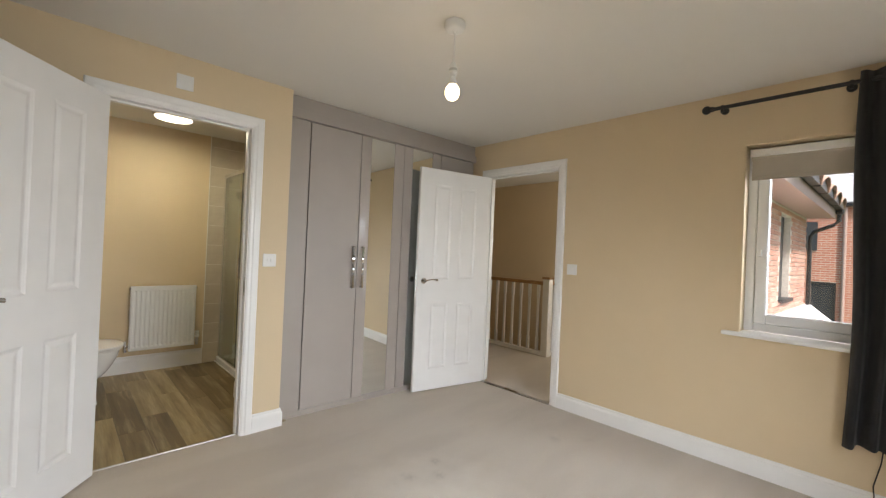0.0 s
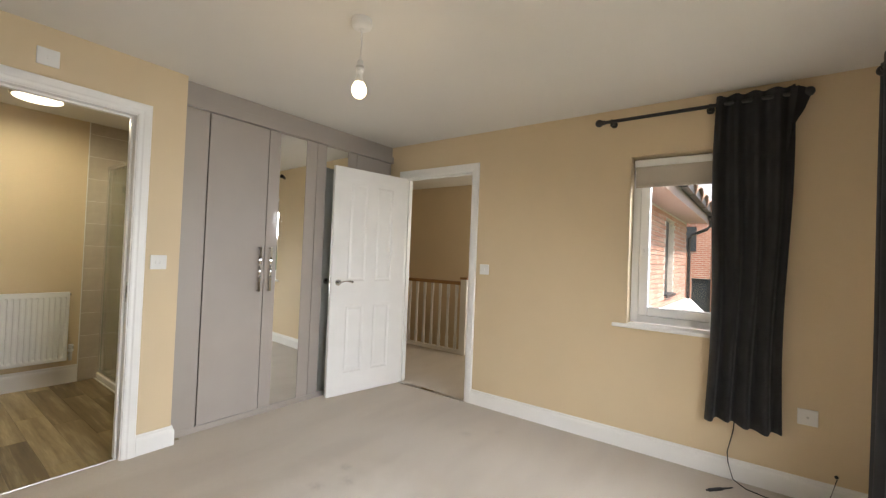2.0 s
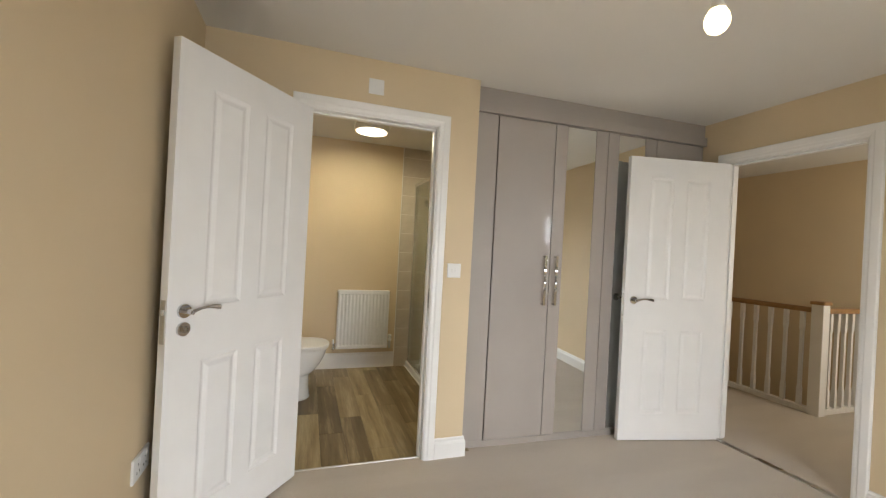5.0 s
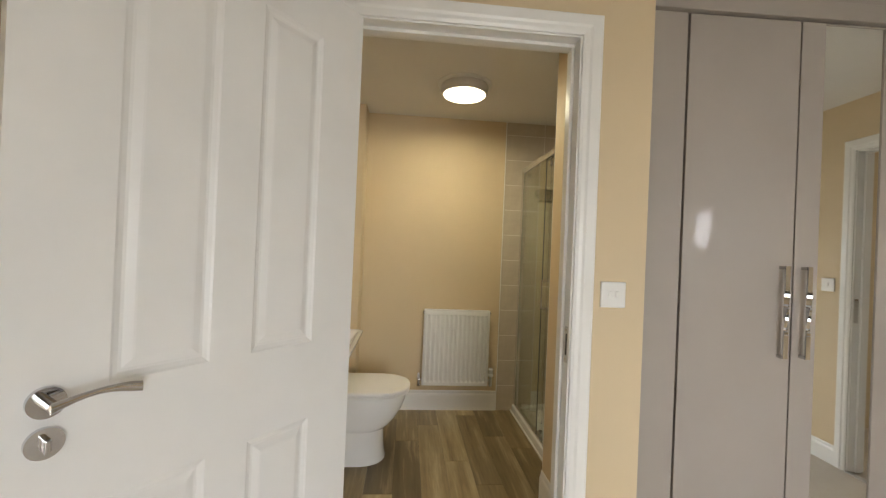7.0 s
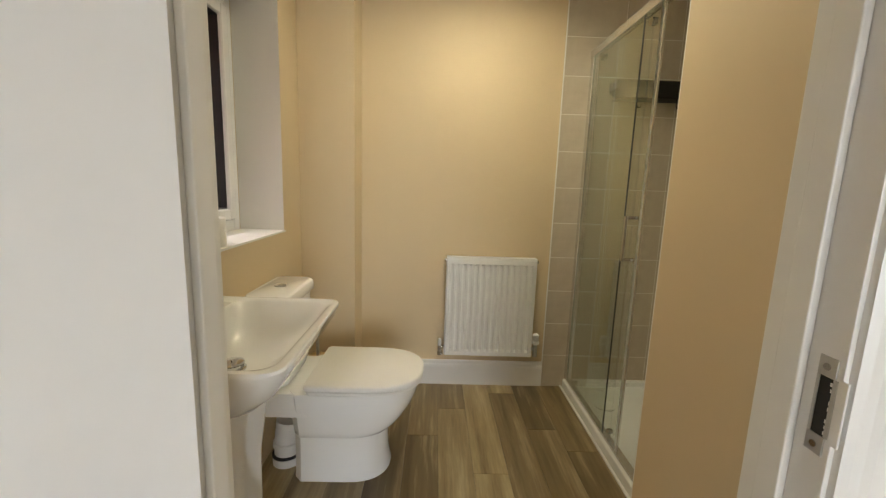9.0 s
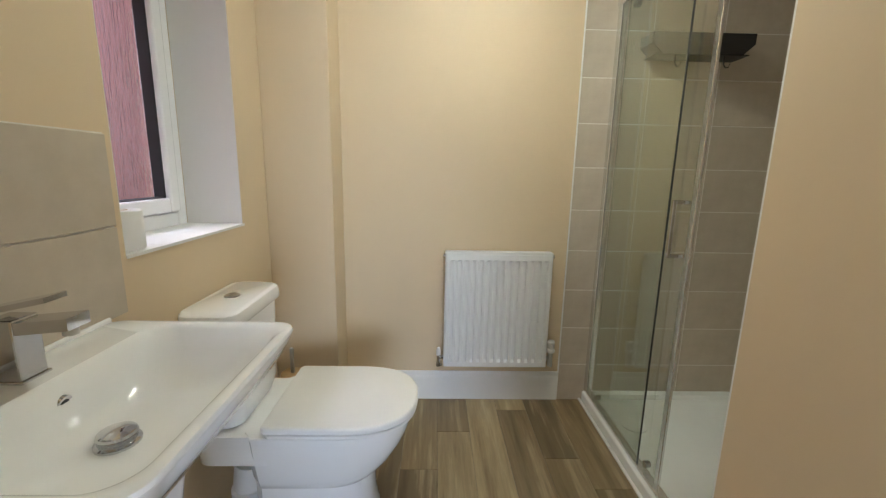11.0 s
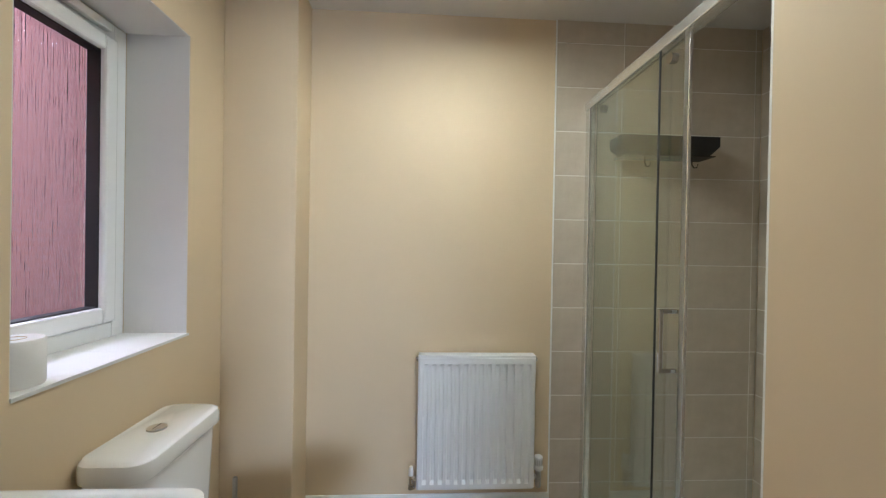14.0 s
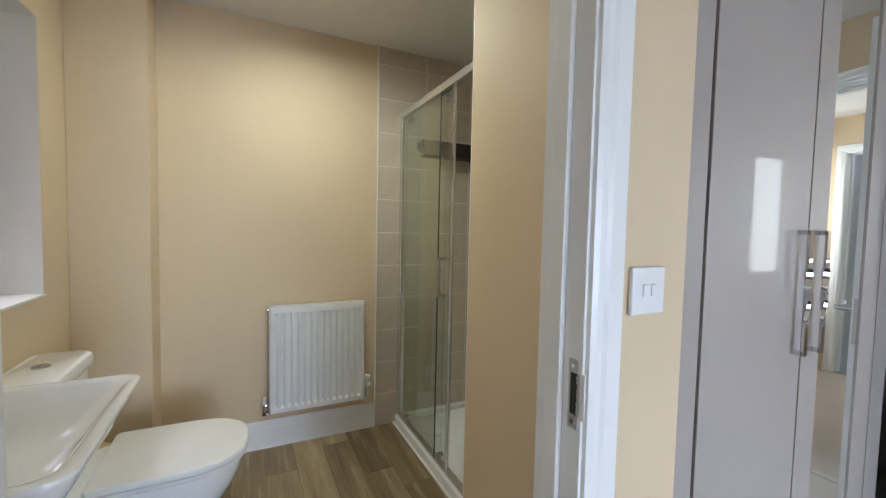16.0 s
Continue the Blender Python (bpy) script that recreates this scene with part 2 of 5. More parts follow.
RADW = plain("white_radiator_enamel", (0.80, 0.80, 0.80), 0.3, vary=0.02, relief=0.0)
OAK = plain("oak_handrail", (0.36, 0.20, 0.085), 0.4, vary=0.2, scale=14, grain=90, relief=0.08)
BAMBOO = plain("bamboo", (0.50, 0.33, 0.15), 0.5, vary=0.15, scale=30, relief=0.05)
SUBFLOOR = plain("dark_plank_joint", (0.07, 0.05, 0.035), 0.7, vary=0.1)
MORTAR = plain("mortar", (0.62, 0.56, 0.50), 0.95, vary=0.1, scale=20, grain=150, relief=0.3)
ANTHRACITE = plain("anthracite_frame", (0.035, 0.04, 0.045), 0.4, vary=0.1, relief=0.0)
GUTTER = plain("black_gutter_plastic", (0.02, 0.021, 0.023), 0.35, vary=0.1, relief=0.0)
PANTILE = plain("terracotta_roof_tile", (0.42, 0.26, 0.20), 0.85, vary=0.2, scale=9, grain=60, relief=0.2)
SLATE = plain("pale_grey_slate", (0.42, 0.43, 0.45), 0.7, vary=0.12, scale=6, grain=60, relief=0.1)
RENDERW = plain("white_flat_roof", (0.78, 0.78, 0.78), 0.8, vary=0.05, scale=3, grain=50, relief=0.1)
SOFFIT = plain("brown_soffit_board", (0.42, 0.30, 0.26), 0.5, vary=0.06, relief=0.0)
GRASS = plain("grass_ground", (0.06, 0.10, 0.03), 0.95, vary=0.3, scale=3, grain=60, relief=0.4)
PAPER = plain("tissue_paper", (0.84, 0.83, 0.82), 0.95, vary=0.02, grain=120, relief=0.2)
BLIND = plain("beige_blind_fabric", (0.50, 0.45, 0.38), 0.85, vary=0.04, grain=300, relief=0.1)
BULBG = plain("glowing_bulb_glass", (0.9, 0.85, 0.75), 0.4, vary=0.0, relief=0.0, emit=(1.0, 0.80, 0.46), strength=3.6)
DIFFUSER = plain("glowing_lamp_diffuser", (0.9, 0.88, 0.8), 0.4, vary=0.0, relief=0.0, emit=(1.0, 0.90, 0.66), strength=3.2)
CARPET, PLANK, TILE, BRICK = carpet_mat(), plank_mat(), tile_mat(), brick_mat()
CURTAIN = fabric_mat("charcoal_curtain_cloth", (0.013, 0.013, 0.014), (0.027, 0.026, 0.027))
CURTAIN_B = fabric_mat("navy_curtain_cloth", (0.018, 0.020, 0.027), (0.03, 0.034, 0.045))
GLASS = glass_mat("clear_glass", (0.97, 0.98, 0.98))
SHOWER = glass_mat("shower_glass", (0.87, 0.905, 0.845))
FROSTED = glass_mat("milky_plastic_seal", (0.90, 0.91, 0.88), 0.35)
OBSCURE = glass_mat("rippled_privacy_glass", (0.97, 0.95, 0.96), 0.05, True)
DARKPANE = plain("dark_window_pane", (0.03, 0.035, 0.04), 0.35, vary=0.1, relief=0.0)


# ---- mesh helpers ----
def chain(ob):
    m = ob.matrix_basis.copy()
    while ob.parent:
        ob = ob.parent
        m = ob.matrix_basis @ m
    return m


def thing(name, at, label, category, group="", kind=""):
    ob = new(name)
    ob.matrix_basis = at if isinstance(at, Matrix) else Matrix.Translation(at)
    ob.empty_display_size = 0.05
    return tagged(ob, label, category, group, kind)


def part(name, bm, material, parent=None, label="", smooth=False, local=False):
    """Links bm, given in world metres (or, if local, in its parent's), as one mesh."""
    if parent and not local:
        bm.transform(chain(parent).inverted())
    bmesh.ops.recalc_face_normals(bm, faces=bm.faces)
    me = bpy.data.meshes.new(name)
    bm.to_mesh(me)
    bm.free()
    me.materials.append(material)
    if smooth:
        me.shade_smooth()
        me.set_sharp_from_angle(angle=radians(38))
    ob = new(name, me)
    ob.parent = parent
    return tagged(ob, label)


def structure(name, bm, material, label, category, smooth=False):
    return tagged(part(name, bm, material, None, label, smooth), label, category, "", "structure")


def box(bm, x0, y0, z0, x1, y1, z1, r=0.0, seg=2):
    c = bmesh.ops.create_cube(bm, size=1.0, matrix=Matrix.Translation(((x0 + x1) / 2, (y0 + y1) / 2, (z0 + z1) / 2)) @ Matrix.Diagonal((abs(x1 - x0), abs(y1 - y0), abs(z1 - z0), 1)))
    if r:
        edges = list({e for v in c["verts"] for e in v.link_edges})
        bmesh.ops.bevel(bm, geom=edges, offset=r, segments=seg, profile=0.5, affect="EDGES")
    return bm


def nb(*a, **k):
    return box(bmesh.new(), *a, **k)


def boxes(*rows, r=0.0):
    bm = bmesh.new()
    for row in rows:
        box(bm, *row, r=r)
    return bm


def rod(bm, p0, p1, r, r2=None, seg=20):
    p0, p1 = Vector(p0), Vector(p1)
    m = Matrix.Translation((p0 + p1) / 2) @ (p1 - p0).to_track_quat("Z", "Y").to_matrix().to_4x4()
    bmesh.ops.create_cone(bm, cap_ends=True, segments=seg, radius1=r, radius2=r if r2 is None else r2, depth=(p1 - p0).length, matrix=m)
    return bm


def ball(bm, c, r, seg=20, flat=1.0):
    bmesh.ops.create_uvsphere(bm, u_segments=seg, v_segments=seg // 2, radius=r, matrix=Matrix.Translation(c) @ Matrix.Diagonal((1, 1, flat, 1)))
    return bm


def loft(bm, rings, caps=(True, True), closed=True):
    rows = [[bm.verts.new(p) for p in ring] for ring in rings]
    n = len(rows[0])
    for a, b in zip(rows, rows[1:]):
        for i in range(n if closed else n - 1):
            j = (i + 1) % n
            bm.faces.new((a[i], a[j], b[j], b[i]))
    if caps[0]:
        bm.faces.new(rows[0][::-1])
    if caps[1]:
        bm.faces.new(rows[-1])
    return bm


def tube(bm, pts, r, seg=10):
    pts = [Vector(p) for p in pts]
    rings = []
    for i, p in enumerate(pts):
        d = (pts[min(i + 1, len(pts) - 1)] - pts[max(i - 1, 0)]).normalized()
        up = Vector((0, 0, 1)) if abs(d.z) < 0.9 else Vector((1, 0, 0))
        a = d.cross(up).normalized()
        b = d.cross(a)
        rings.append([p + r * (math.cos(t) * a + math.sin(t) * b) for t in (2 * math.pi * k / seg for k in range(seg))])
    return loft(bm, rings)


def lathe(bm, profile, c, seg=28):
    c = Vector(c)
    return loft(bm, [[c + Vector((r * math.cos(t), r * math.sin(t), z)) for t in (2 * math.pi * k / seg for k in range(seg))] for r, z in profile])


def rrect(x0, y0, x1, y1, z, r, n=6):
    pts = []
    r = min(r, (x1 - x0) / 2 - 1e-4, (y1 - y0) / 2 - 1e-4)
    for cx, cy, a in ((x1 - r, y1 - r, 0), (x0 + r, y1 - r, 90), (x0 + r, y0 + r, 180), (x1 - r, y0 + r, 270)):
        for k in range(n + 1):
            t = radians(a + 90 * k / n)
            pts.append(Vector((cx + r * math.cos(t), cy + r * math.sin(t), z)))
    return pts


def dshape(xb, xf, cy, hw, z, n=18, power=2.3, back=0.03):
    """A seat's outline: straight back at xb, rounded front at xf."""
    straight = xf - hw * 1.15
    pts = [Vector((xb, cy + hw - back, z)), Vector((xb, cy - hw + back, z)), Vector((xb + back, cy - hw, z))]
    for k in range(n + 1):
        t = -math.pi / 2 + math.pi * k / n
        c, s = math.cos(t), math.sin(t)
        pts.append(Vector((straight + (xf - straight) * abs(c) ** (2 / power), cy + hw * math.copysign(abs(s) ** (2 / power), s), z)))
    pts.append(Vector((xb + back, cy + hw, z)))
    return pts

# ---- the plan, in metres ----
XL, XE, YS, YN, ZC = -0.44, 2.955, -0.48, 2.985, 2.32
BX, BY0, BY1 = -0.37, 3.095, 4.884
DX0, DX1, DZ = 0.058, 0.802, 1.99
HY0, HY1 = 2.030, 2.797
WY = 3.055
NX, NY = 0.996, 3.711
SHX = 2.004

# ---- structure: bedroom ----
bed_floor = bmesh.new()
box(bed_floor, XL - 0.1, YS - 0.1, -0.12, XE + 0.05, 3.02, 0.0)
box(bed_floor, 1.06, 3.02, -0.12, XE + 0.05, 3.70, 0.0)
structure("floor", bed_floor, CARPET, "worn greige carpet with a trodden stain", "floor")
structure("landing_floor", boxes((XE + 0.052, 1.35, -0.12, 4.36, 5.2, -0.002), (4.36, 1.35, -0.12, 5.05, 2.94, -0.002)), CARPET, "greige carpet on the landing", "floor")
structure("threshold_strip", nb(XE - 0.02, HY0, 0.0, XE + 0.02, HY1, 0.006, r=0.002), SATIN, "dark metal carpet strip under the landing door", "trim")
structure("ceiling", nb(XL - 0.1, YS - 0.1, ZC, XE + 0.1, YN + 0.7, ZC + 0.15), WHITE, "plain matt white bedroom ceiling", "ceiling")
structure("ceiling_landing", nb(XE + 0.102, 1.3, ZC, 5.2, 5.3, ZC + 0.15), WHITE, "plain matt white landing ceiling", "ceiling")
structure("ceiling_bathroom", nb(BX - 0.1, YN + 0.702, ZC, SHX + 0.1, BY1 + 0.1, ZC + 0.15), WHITE, "plain matt white shower room ceiling", "ceiling")
structure("wall_west", nb(XL - 0.25, YS - 0.25, -0.1, XL, YN + 0.02, ZC + 0.02), PAINT, "magnolia painted bedroom wall with a socket", "wall")
structure("wall_north", boxes((XL - 0.02, YN, -0.1, DX0 - 0.03, BY0, ZC + 0.02), (DX1 + 0.03, YN, -0.1, 1.06, BY0, ZC + 0.02), (DX0 - 0.03, YN, DZ + 0.03, DX1 + 0.03, BY0, ZC + 0.02)), PAINT, "magnolia painted wall round the shower room door", "wall")
WIN = (0.06, 0.752, 0.815, 1.982)
structure("wall_east", boxes(
    (XE, YS - 0.25, -0.1, XE + 0.28, WIN[0], ZC + 0.02), (XE, WIN[1], -0.1, XE + 0.28, 1.35, ZC + 0.02),
    (XE, WIN[0], -0.1, XE + 0.28, WIN[1], WIN[2]), (XE, WIN[0], WIN[3], XE + 0.28, WIN[1], ZC + 0.02),
    (XE, 1.35, -0.1, XE + 0.1, HY0 - 0.03, ZC + 0.02), (XE, HY1 + 0.03, -0.1, XE + 0.1, 3.8, ZC + 0.02),
    (XE, HY0 - 0.03, DZ + 0.03, XE + 0.1, HY1 + 0.03, ZC + 0.02)), PAINT, "magnolia painted wall with window and landing door", "wall")
SW = (0.50, 2.10, 0.06, 2.06)
structure("wall_south", boxes((XL, YS - 0.28, -0.1, SW[0], YS, ZC + 0.02), (SW[1], YS - 0.28, -0.1, XE, YS, ZC + 0.02), (SW[0], YS - 0.28, -0.1, SW[1], YS, SW[2]), (SW[0], YS - 0.28, SW[3], SW[1], YS, ZC + 0.02)), PAINT, "magnolia painted wall with a full-height window", "wall")
structure("wall_wardrobe_back", nb(1.06, 3.66, -0.1, XE, 3.699, ZC + 0.02), PAINT, "plain wall behind the wardrobes", "wall")

# three unseen overhangs, added only to keep direct sun out of the windows
structure("sun_block_south", nb(XL - 0.4, YS - 0.85, ZC + 0.16, XE + 0.3, YS - 0.1, ZC + 0.24), SOFFIT, "unseen overhang added to block sun from the bedroom window", "eaves")
structure("sun_block_bath", nb(BX - 0.92, BY0, ZC + 0.16, BX - 0.10, BY1 + 0.3, ZC + 0.24), SOFFIT, "unseen overhang added to block sun from the shower room window", "eaves")
structure("sun_block_landing", nb(4.1, 0.25, ZC + 0.16, 5.25, 1.25, ZC + 0.24), SOFFIT, "unseen overhang added to block sun from the landing window", "eaves")
structure("lower_storey", boxes((XL - 0.25, YS - 0.28, -2.66, XL, BY1 + 0.1, -0.125), (XL, YS - 0.28, -2.66, XE + 0.28, YS, -0.125), (XE, YS, -2.66, XE + 0.28, 1.35, -0.125), (XE + 0.28, 1.20, -2.66, 5.17, 1.35, -0.125)), FARBRICK, "brick storey below the bedroom", "wall")

# ---- structure: landing ----
structure("wall_landing_east", boxes((5.05, 1.3, -2.6, 5.17, 1.62, ZC + 0.02), (5.05, 2.42, -2.6, 5.17, 5.3, ZC + 0.02), (5.05, 1.62, 2.02, 5.17, 2.42, ZC + 0.02)), PAINT, "magnolia painted landing wall", "wall")
structure("wall_landing_north", nb(XE + 0.1, 5.2, -2.6, 5.05, 5.3, ZC + 0.02), PAINT, "magnolia painted landing wall", "wall")
LW = (4.28, 4.80, 0.86, 2.0)
structure("wall_landing_south", boxes((XE + 0.28, 1.20, -0.1, LW[0], 1.35, ZC + 0.02), (LW[1], 1.20, -0.1, 5.17, 1.35, ZC + 0.02), (LW[0], 1.20, -0.1, LW[1], 1.35, LW[2]), (LW[0], 1.20, LW[3], LW[1], 1.35, ZC + 0.02)), PAINT, "magnolia painted landing wall", "wall")
structure("wall_landing_west", nb(XE + 0.002, 3.8, -0.1, XE + 0.1, 5.2, ZC + 0.02), PAINT, "magnolia painted landing wall", "wall")
structure("stairwell_floor", nb(4.36, 2.94, -2.7, 5.05, 5.2, -2.6), CARPET, "carpeted hall floor at the foot of the stairs", "floor")
structure("stairwell_side", boxes((4.33, 2.94, -2.6, 4.36, 5.2, -0.12), (4.36, 2.91, -2.6, 5.05, 2.94, -0.12)), PAINT, "painted side of the stairwell", "wall")
structure("wall_far_room", nb(6.3, 1.3, -0.1, 6.4, 2.9, ZC), PAINT, "painted wall of the room beyond the landing", "wall")

# ---- structure: shower room ----
structure("bathroom_subfloor", nb(BX - 0.02, 3.022, -0.12, SHX, BY1 + 0.02, -0.004), SUBFLOOR, "dark joints between vinyl planks", "floor")
BW = (3.876, 4.462, 0.968, 1.967)
structure("wall_bath_west", boxes((BX - 0.32, BY0 - 0.02, -0.1, BX, BW[0], ZC + 0.02), (BX - 0.32, BW[1], -0.1, BX, BY1 + 0.1, ZC + 0.02), (BX - 0.32, BW[0], -0.1, BX, BW[1], BW[2]), (BX - 0.32, BW[0], BW[3], BX, BW[1], ZC + 0.02)), PAINT, "magnolia painted shower room wall with window", "wall")
structure("wall_bath_north", nb(BX, BY1, -0.1, SHX + 0.12, BY1 + 0.12, ZC + 0.02), PAINT, "magnolia painted shower room wall behind radiator", "wall")
structure("pipe_boxing", nb(BX, 4.69, -0.02, -0.085, BY1, ZC, r=0.004), PAINT, "painted boxing round a pipe in the corner", "wall")
structure("wall_shower_east", nb(SHX, 3.6, -0.1, SHX + 0.12, BY1, ZC + 0.02), PAINT, "wall behind the shower tiles", "wall")
structure("wall_nib", boxes((NX, BY0, -0.1, 1.06, NY, ZC + 0.02), (1.06, 3.70, -0.1, SHX, NY, ZC + 0.02)), PAINT, "magnolia painted return wall beside the shower", "wall")
structure("tile_trim", nb(NX + 0.0005, NY, 0.0, NX + 0.012, NY + 0.006, ZC, r=0.001), PLASTIC, "white plastic tile edge trim", "trim")


def skirting(name, pts, label, h=0.120, t=0.016):
    """Moulded skirting board along a polyline; the room lies to the left of the line's run."""
    prof = [(0, 0), (t, 0), (t, h * 0.72), (t * 0.85, h * 0.80), (t * 0.55, h * 0.86), (t * 0.5, h * 0.95), (t * 0.3, h), (0, h)]
    pts = [Vector((*p, 0)) for p in pts]
    rings = []
    for i, p in enumerate(pts):
        d0 = (p - pts[i - 1]).normalized() if i else (pts[1] - p).normalized()
        d1 = (pts[i + 1] - p).normalized() if i < len(pts) - 1 else d0
        n0, n1 = Vector((-d0.y, d0.x, 0)), Vector((-d1.y, d1.x, 0))
        m = (n0 + n1).normalized()
        m /= max(0.3, m.dot(n0))
        rings.append([p + m * (o + 0.0005) + Vector((0, 0, z + 0.0005)) for o, z in prof])
    return structure(name, loft(bmesh.new(), rings), GLOSS, label, "skirting board")


skirting("baseboard_east", [(XE, YS), (XE, HY0 - 0.066)], "white moulded skirting board under the window wall")
skirting("baseboard_corner", [(XE, HY1 + 0.066), (XE, 2.985)], "short white skirting board beside the wardrobe")
skirting("baseboard_north", [(1.06, WY + 0.03), (1.06, YN), (DX1 + 0.074, YN)], "white skirting board wrapping a wall corner")
skirting("baseboard_northwest", [(DX0 - 0.07, YN), (XL, YN), (XL, YS), (XE, YS)], "white moulded skirting board round the bedroom")
skirting("baseboard_bath_north", [(1.012, BY1), (-0.084, BY1)], "tall white skirting board under the radiator", h=0.155, t=0.014)
skirting("baseboard_nib", [(NX, BY0 + 0.02), (NX, NY)], "white skirting board on the return wall", h=0.155, t=0.014)
skirting("baseboard_landing", [(5.05, 1.35), (5.05, 1.55)], "white skirting board on the landing")


def door_frame(name, axis, wall, depth, a, b, top, label, stop):
    """Lining, stops and moulded architrave of a doorway; axis 'x': the opening runs along x."""
    root = thing(name, (a, wall, 0) if axis == "x" else (wall, a, 0), label, "door frame", kind="structure")
    w, t = 0.028, 0.018

    def put(bm, u0, v0, z0, u1, v1, z1, r=0.0):
        box(bm, u0, v0, z0, u1, v1, z1, r) if axis == "x" else box(bm, v0, u0, z0, v1, u1, z1, r)

    lo, hi = wall - 0.001, wall + depth + 0.001
    for nm, u0, u1, z0, z1 in (("jamb", a - w, a, 0, top), ("jamb", b, b + w, 0, top), ("head", a - w, b + w, top, top + w)):
        bm = bmesh.new()
        put(bm, u0, lo, z0, u1, hi, z1, 0.001)
        part(nm, bm, GLOSS, root)
    for nm, u0, u1, z0, z1 in (("door_stop", a + 0.0005, a + 0.012, 0, top - 0.012), ("door_stop", b - 0.012, b - 0.0005, 0, top - 0.012), ("door_stop", a, b, top - 0.012, top - 0.0005)):
        bm = bmesh.new()
        put(bm, u0, wall + stop, z0, u1, wall + stop + 0.035, z1, 0.002)
        part(nm, bm, GLOSS, root)
    prof = [(0.0, 0.0), (0.0, 0.009), (0.010, 0.013), (0.022, 0.014), (0.030, 0.018), (0.062, 0.018), (0.067, 0.013), (0.069, 0.0)]
    for face, s in ((wall, -1), (wall + depth, 1)):
        bm = bmesh.new()
        line = [(a - 0.006, 0.0, -1, 0), (a - 0.006, top + 0.006, -1, 1), (b + 0.006, top + 0.006, 1, 1), (b + 0.006, 0.0, 1, 0)]
        rings = []
        for u, z, du, dz in line:
            ring = []
            for o, h in prof:
                uu, vv, zz = u + du * o, face + s * (h + 0.0006), z + dz * o + (0.0005 if not dz else 0)
                ring.append(Vector((uu, vv, zz)) if axis == "x" else Vector((vv, uu, zz)))
            rings.append(ring)
        part("architrave", loft(bm, rings), GLOSS, root)
    return root


bath_frame = door_frame("door_frame_1", "x", YN, BY0 - YN, DX0, DX1, DZ, "white painted frame of the shower room door", 0.042)
hall_frame = door_frame("door_frame_2", "y", XE, 0.1, HY0, HY1, DZ, "white painted frame of the landing door", 0.042)
door_frame("door_frame_3", "y", 5.05, 0.12, 1.66, 2.38, DZ, "white painted frame of a door across the landing", 0.06)


def strike(bm_at, parent):
    """A keep let into the jamb: plate with end tabs, a lip round the jamb's edge, and a ragged mortice."""
    x, y, z = bm_at
    bm = boxes((x - 0.0022, y + 0.004, z - 0.060, x, y + 0.026, z - 0.036), (x - 0.0022, y + 0.004, z + 0.036, x, y + 0.026, z + 0.060),
               (x - 0.0022, y + 0.0005, z - 0.036, x, y + 0.006, z + 0.036), (x - 0.0022, y + 0.022, z - 0.036, x, y + 0.026, z + 0.036), r=0.0006)
    p = part("strike_plate", bm, SATIN, parent, "worn satin metal strike plate")
    part("strike_lip", boxes((x - 0.0026, y - 0.012, z - 0.040, x - 0.0001, y, z + 0.040), r=0.0012), GLOSS, p, "paint-splashed metal lip")
    part("latch_hole", nb(x - 0.0012, y + 0.006, z - 0.036, x - 0.0004, y + 0.022, z + 0.036), RUBBER, p)
    rnd = random.Random(4)
    bm = bmesh.new()
    for k in range(9):
        if k in (3, 6):
            continue
        zk = z - 0.033 + 0.0075 * k
        box(bm, x - 0.0018, y + 0.0059, zk, x - 0.0010, y + 0.0068 + rnd.uniform(0, 0.0022), zk + 0.0045)
    part("splintered_edge", bm, GLOSS, p)
    for dz in (-0.049, 0.048):
        part("screw", rod(bmesh.new(), (x - 0.0036, y + 0.015, z + dz), (x - 0.002, y + 0.015, z + dz), 0.0042, seg=10), CHROME, p)


strike((DX1, YN + 0.002, 0.965), bath_frame)
bm = boxes((XE + 0.006, HY0, 0.92, XE + 0.032, HY0 + 0.0022, 1.07), r=0.0006)
part("strike_plate", bm, SATIN, hall_frame, "satin metal strike plate")


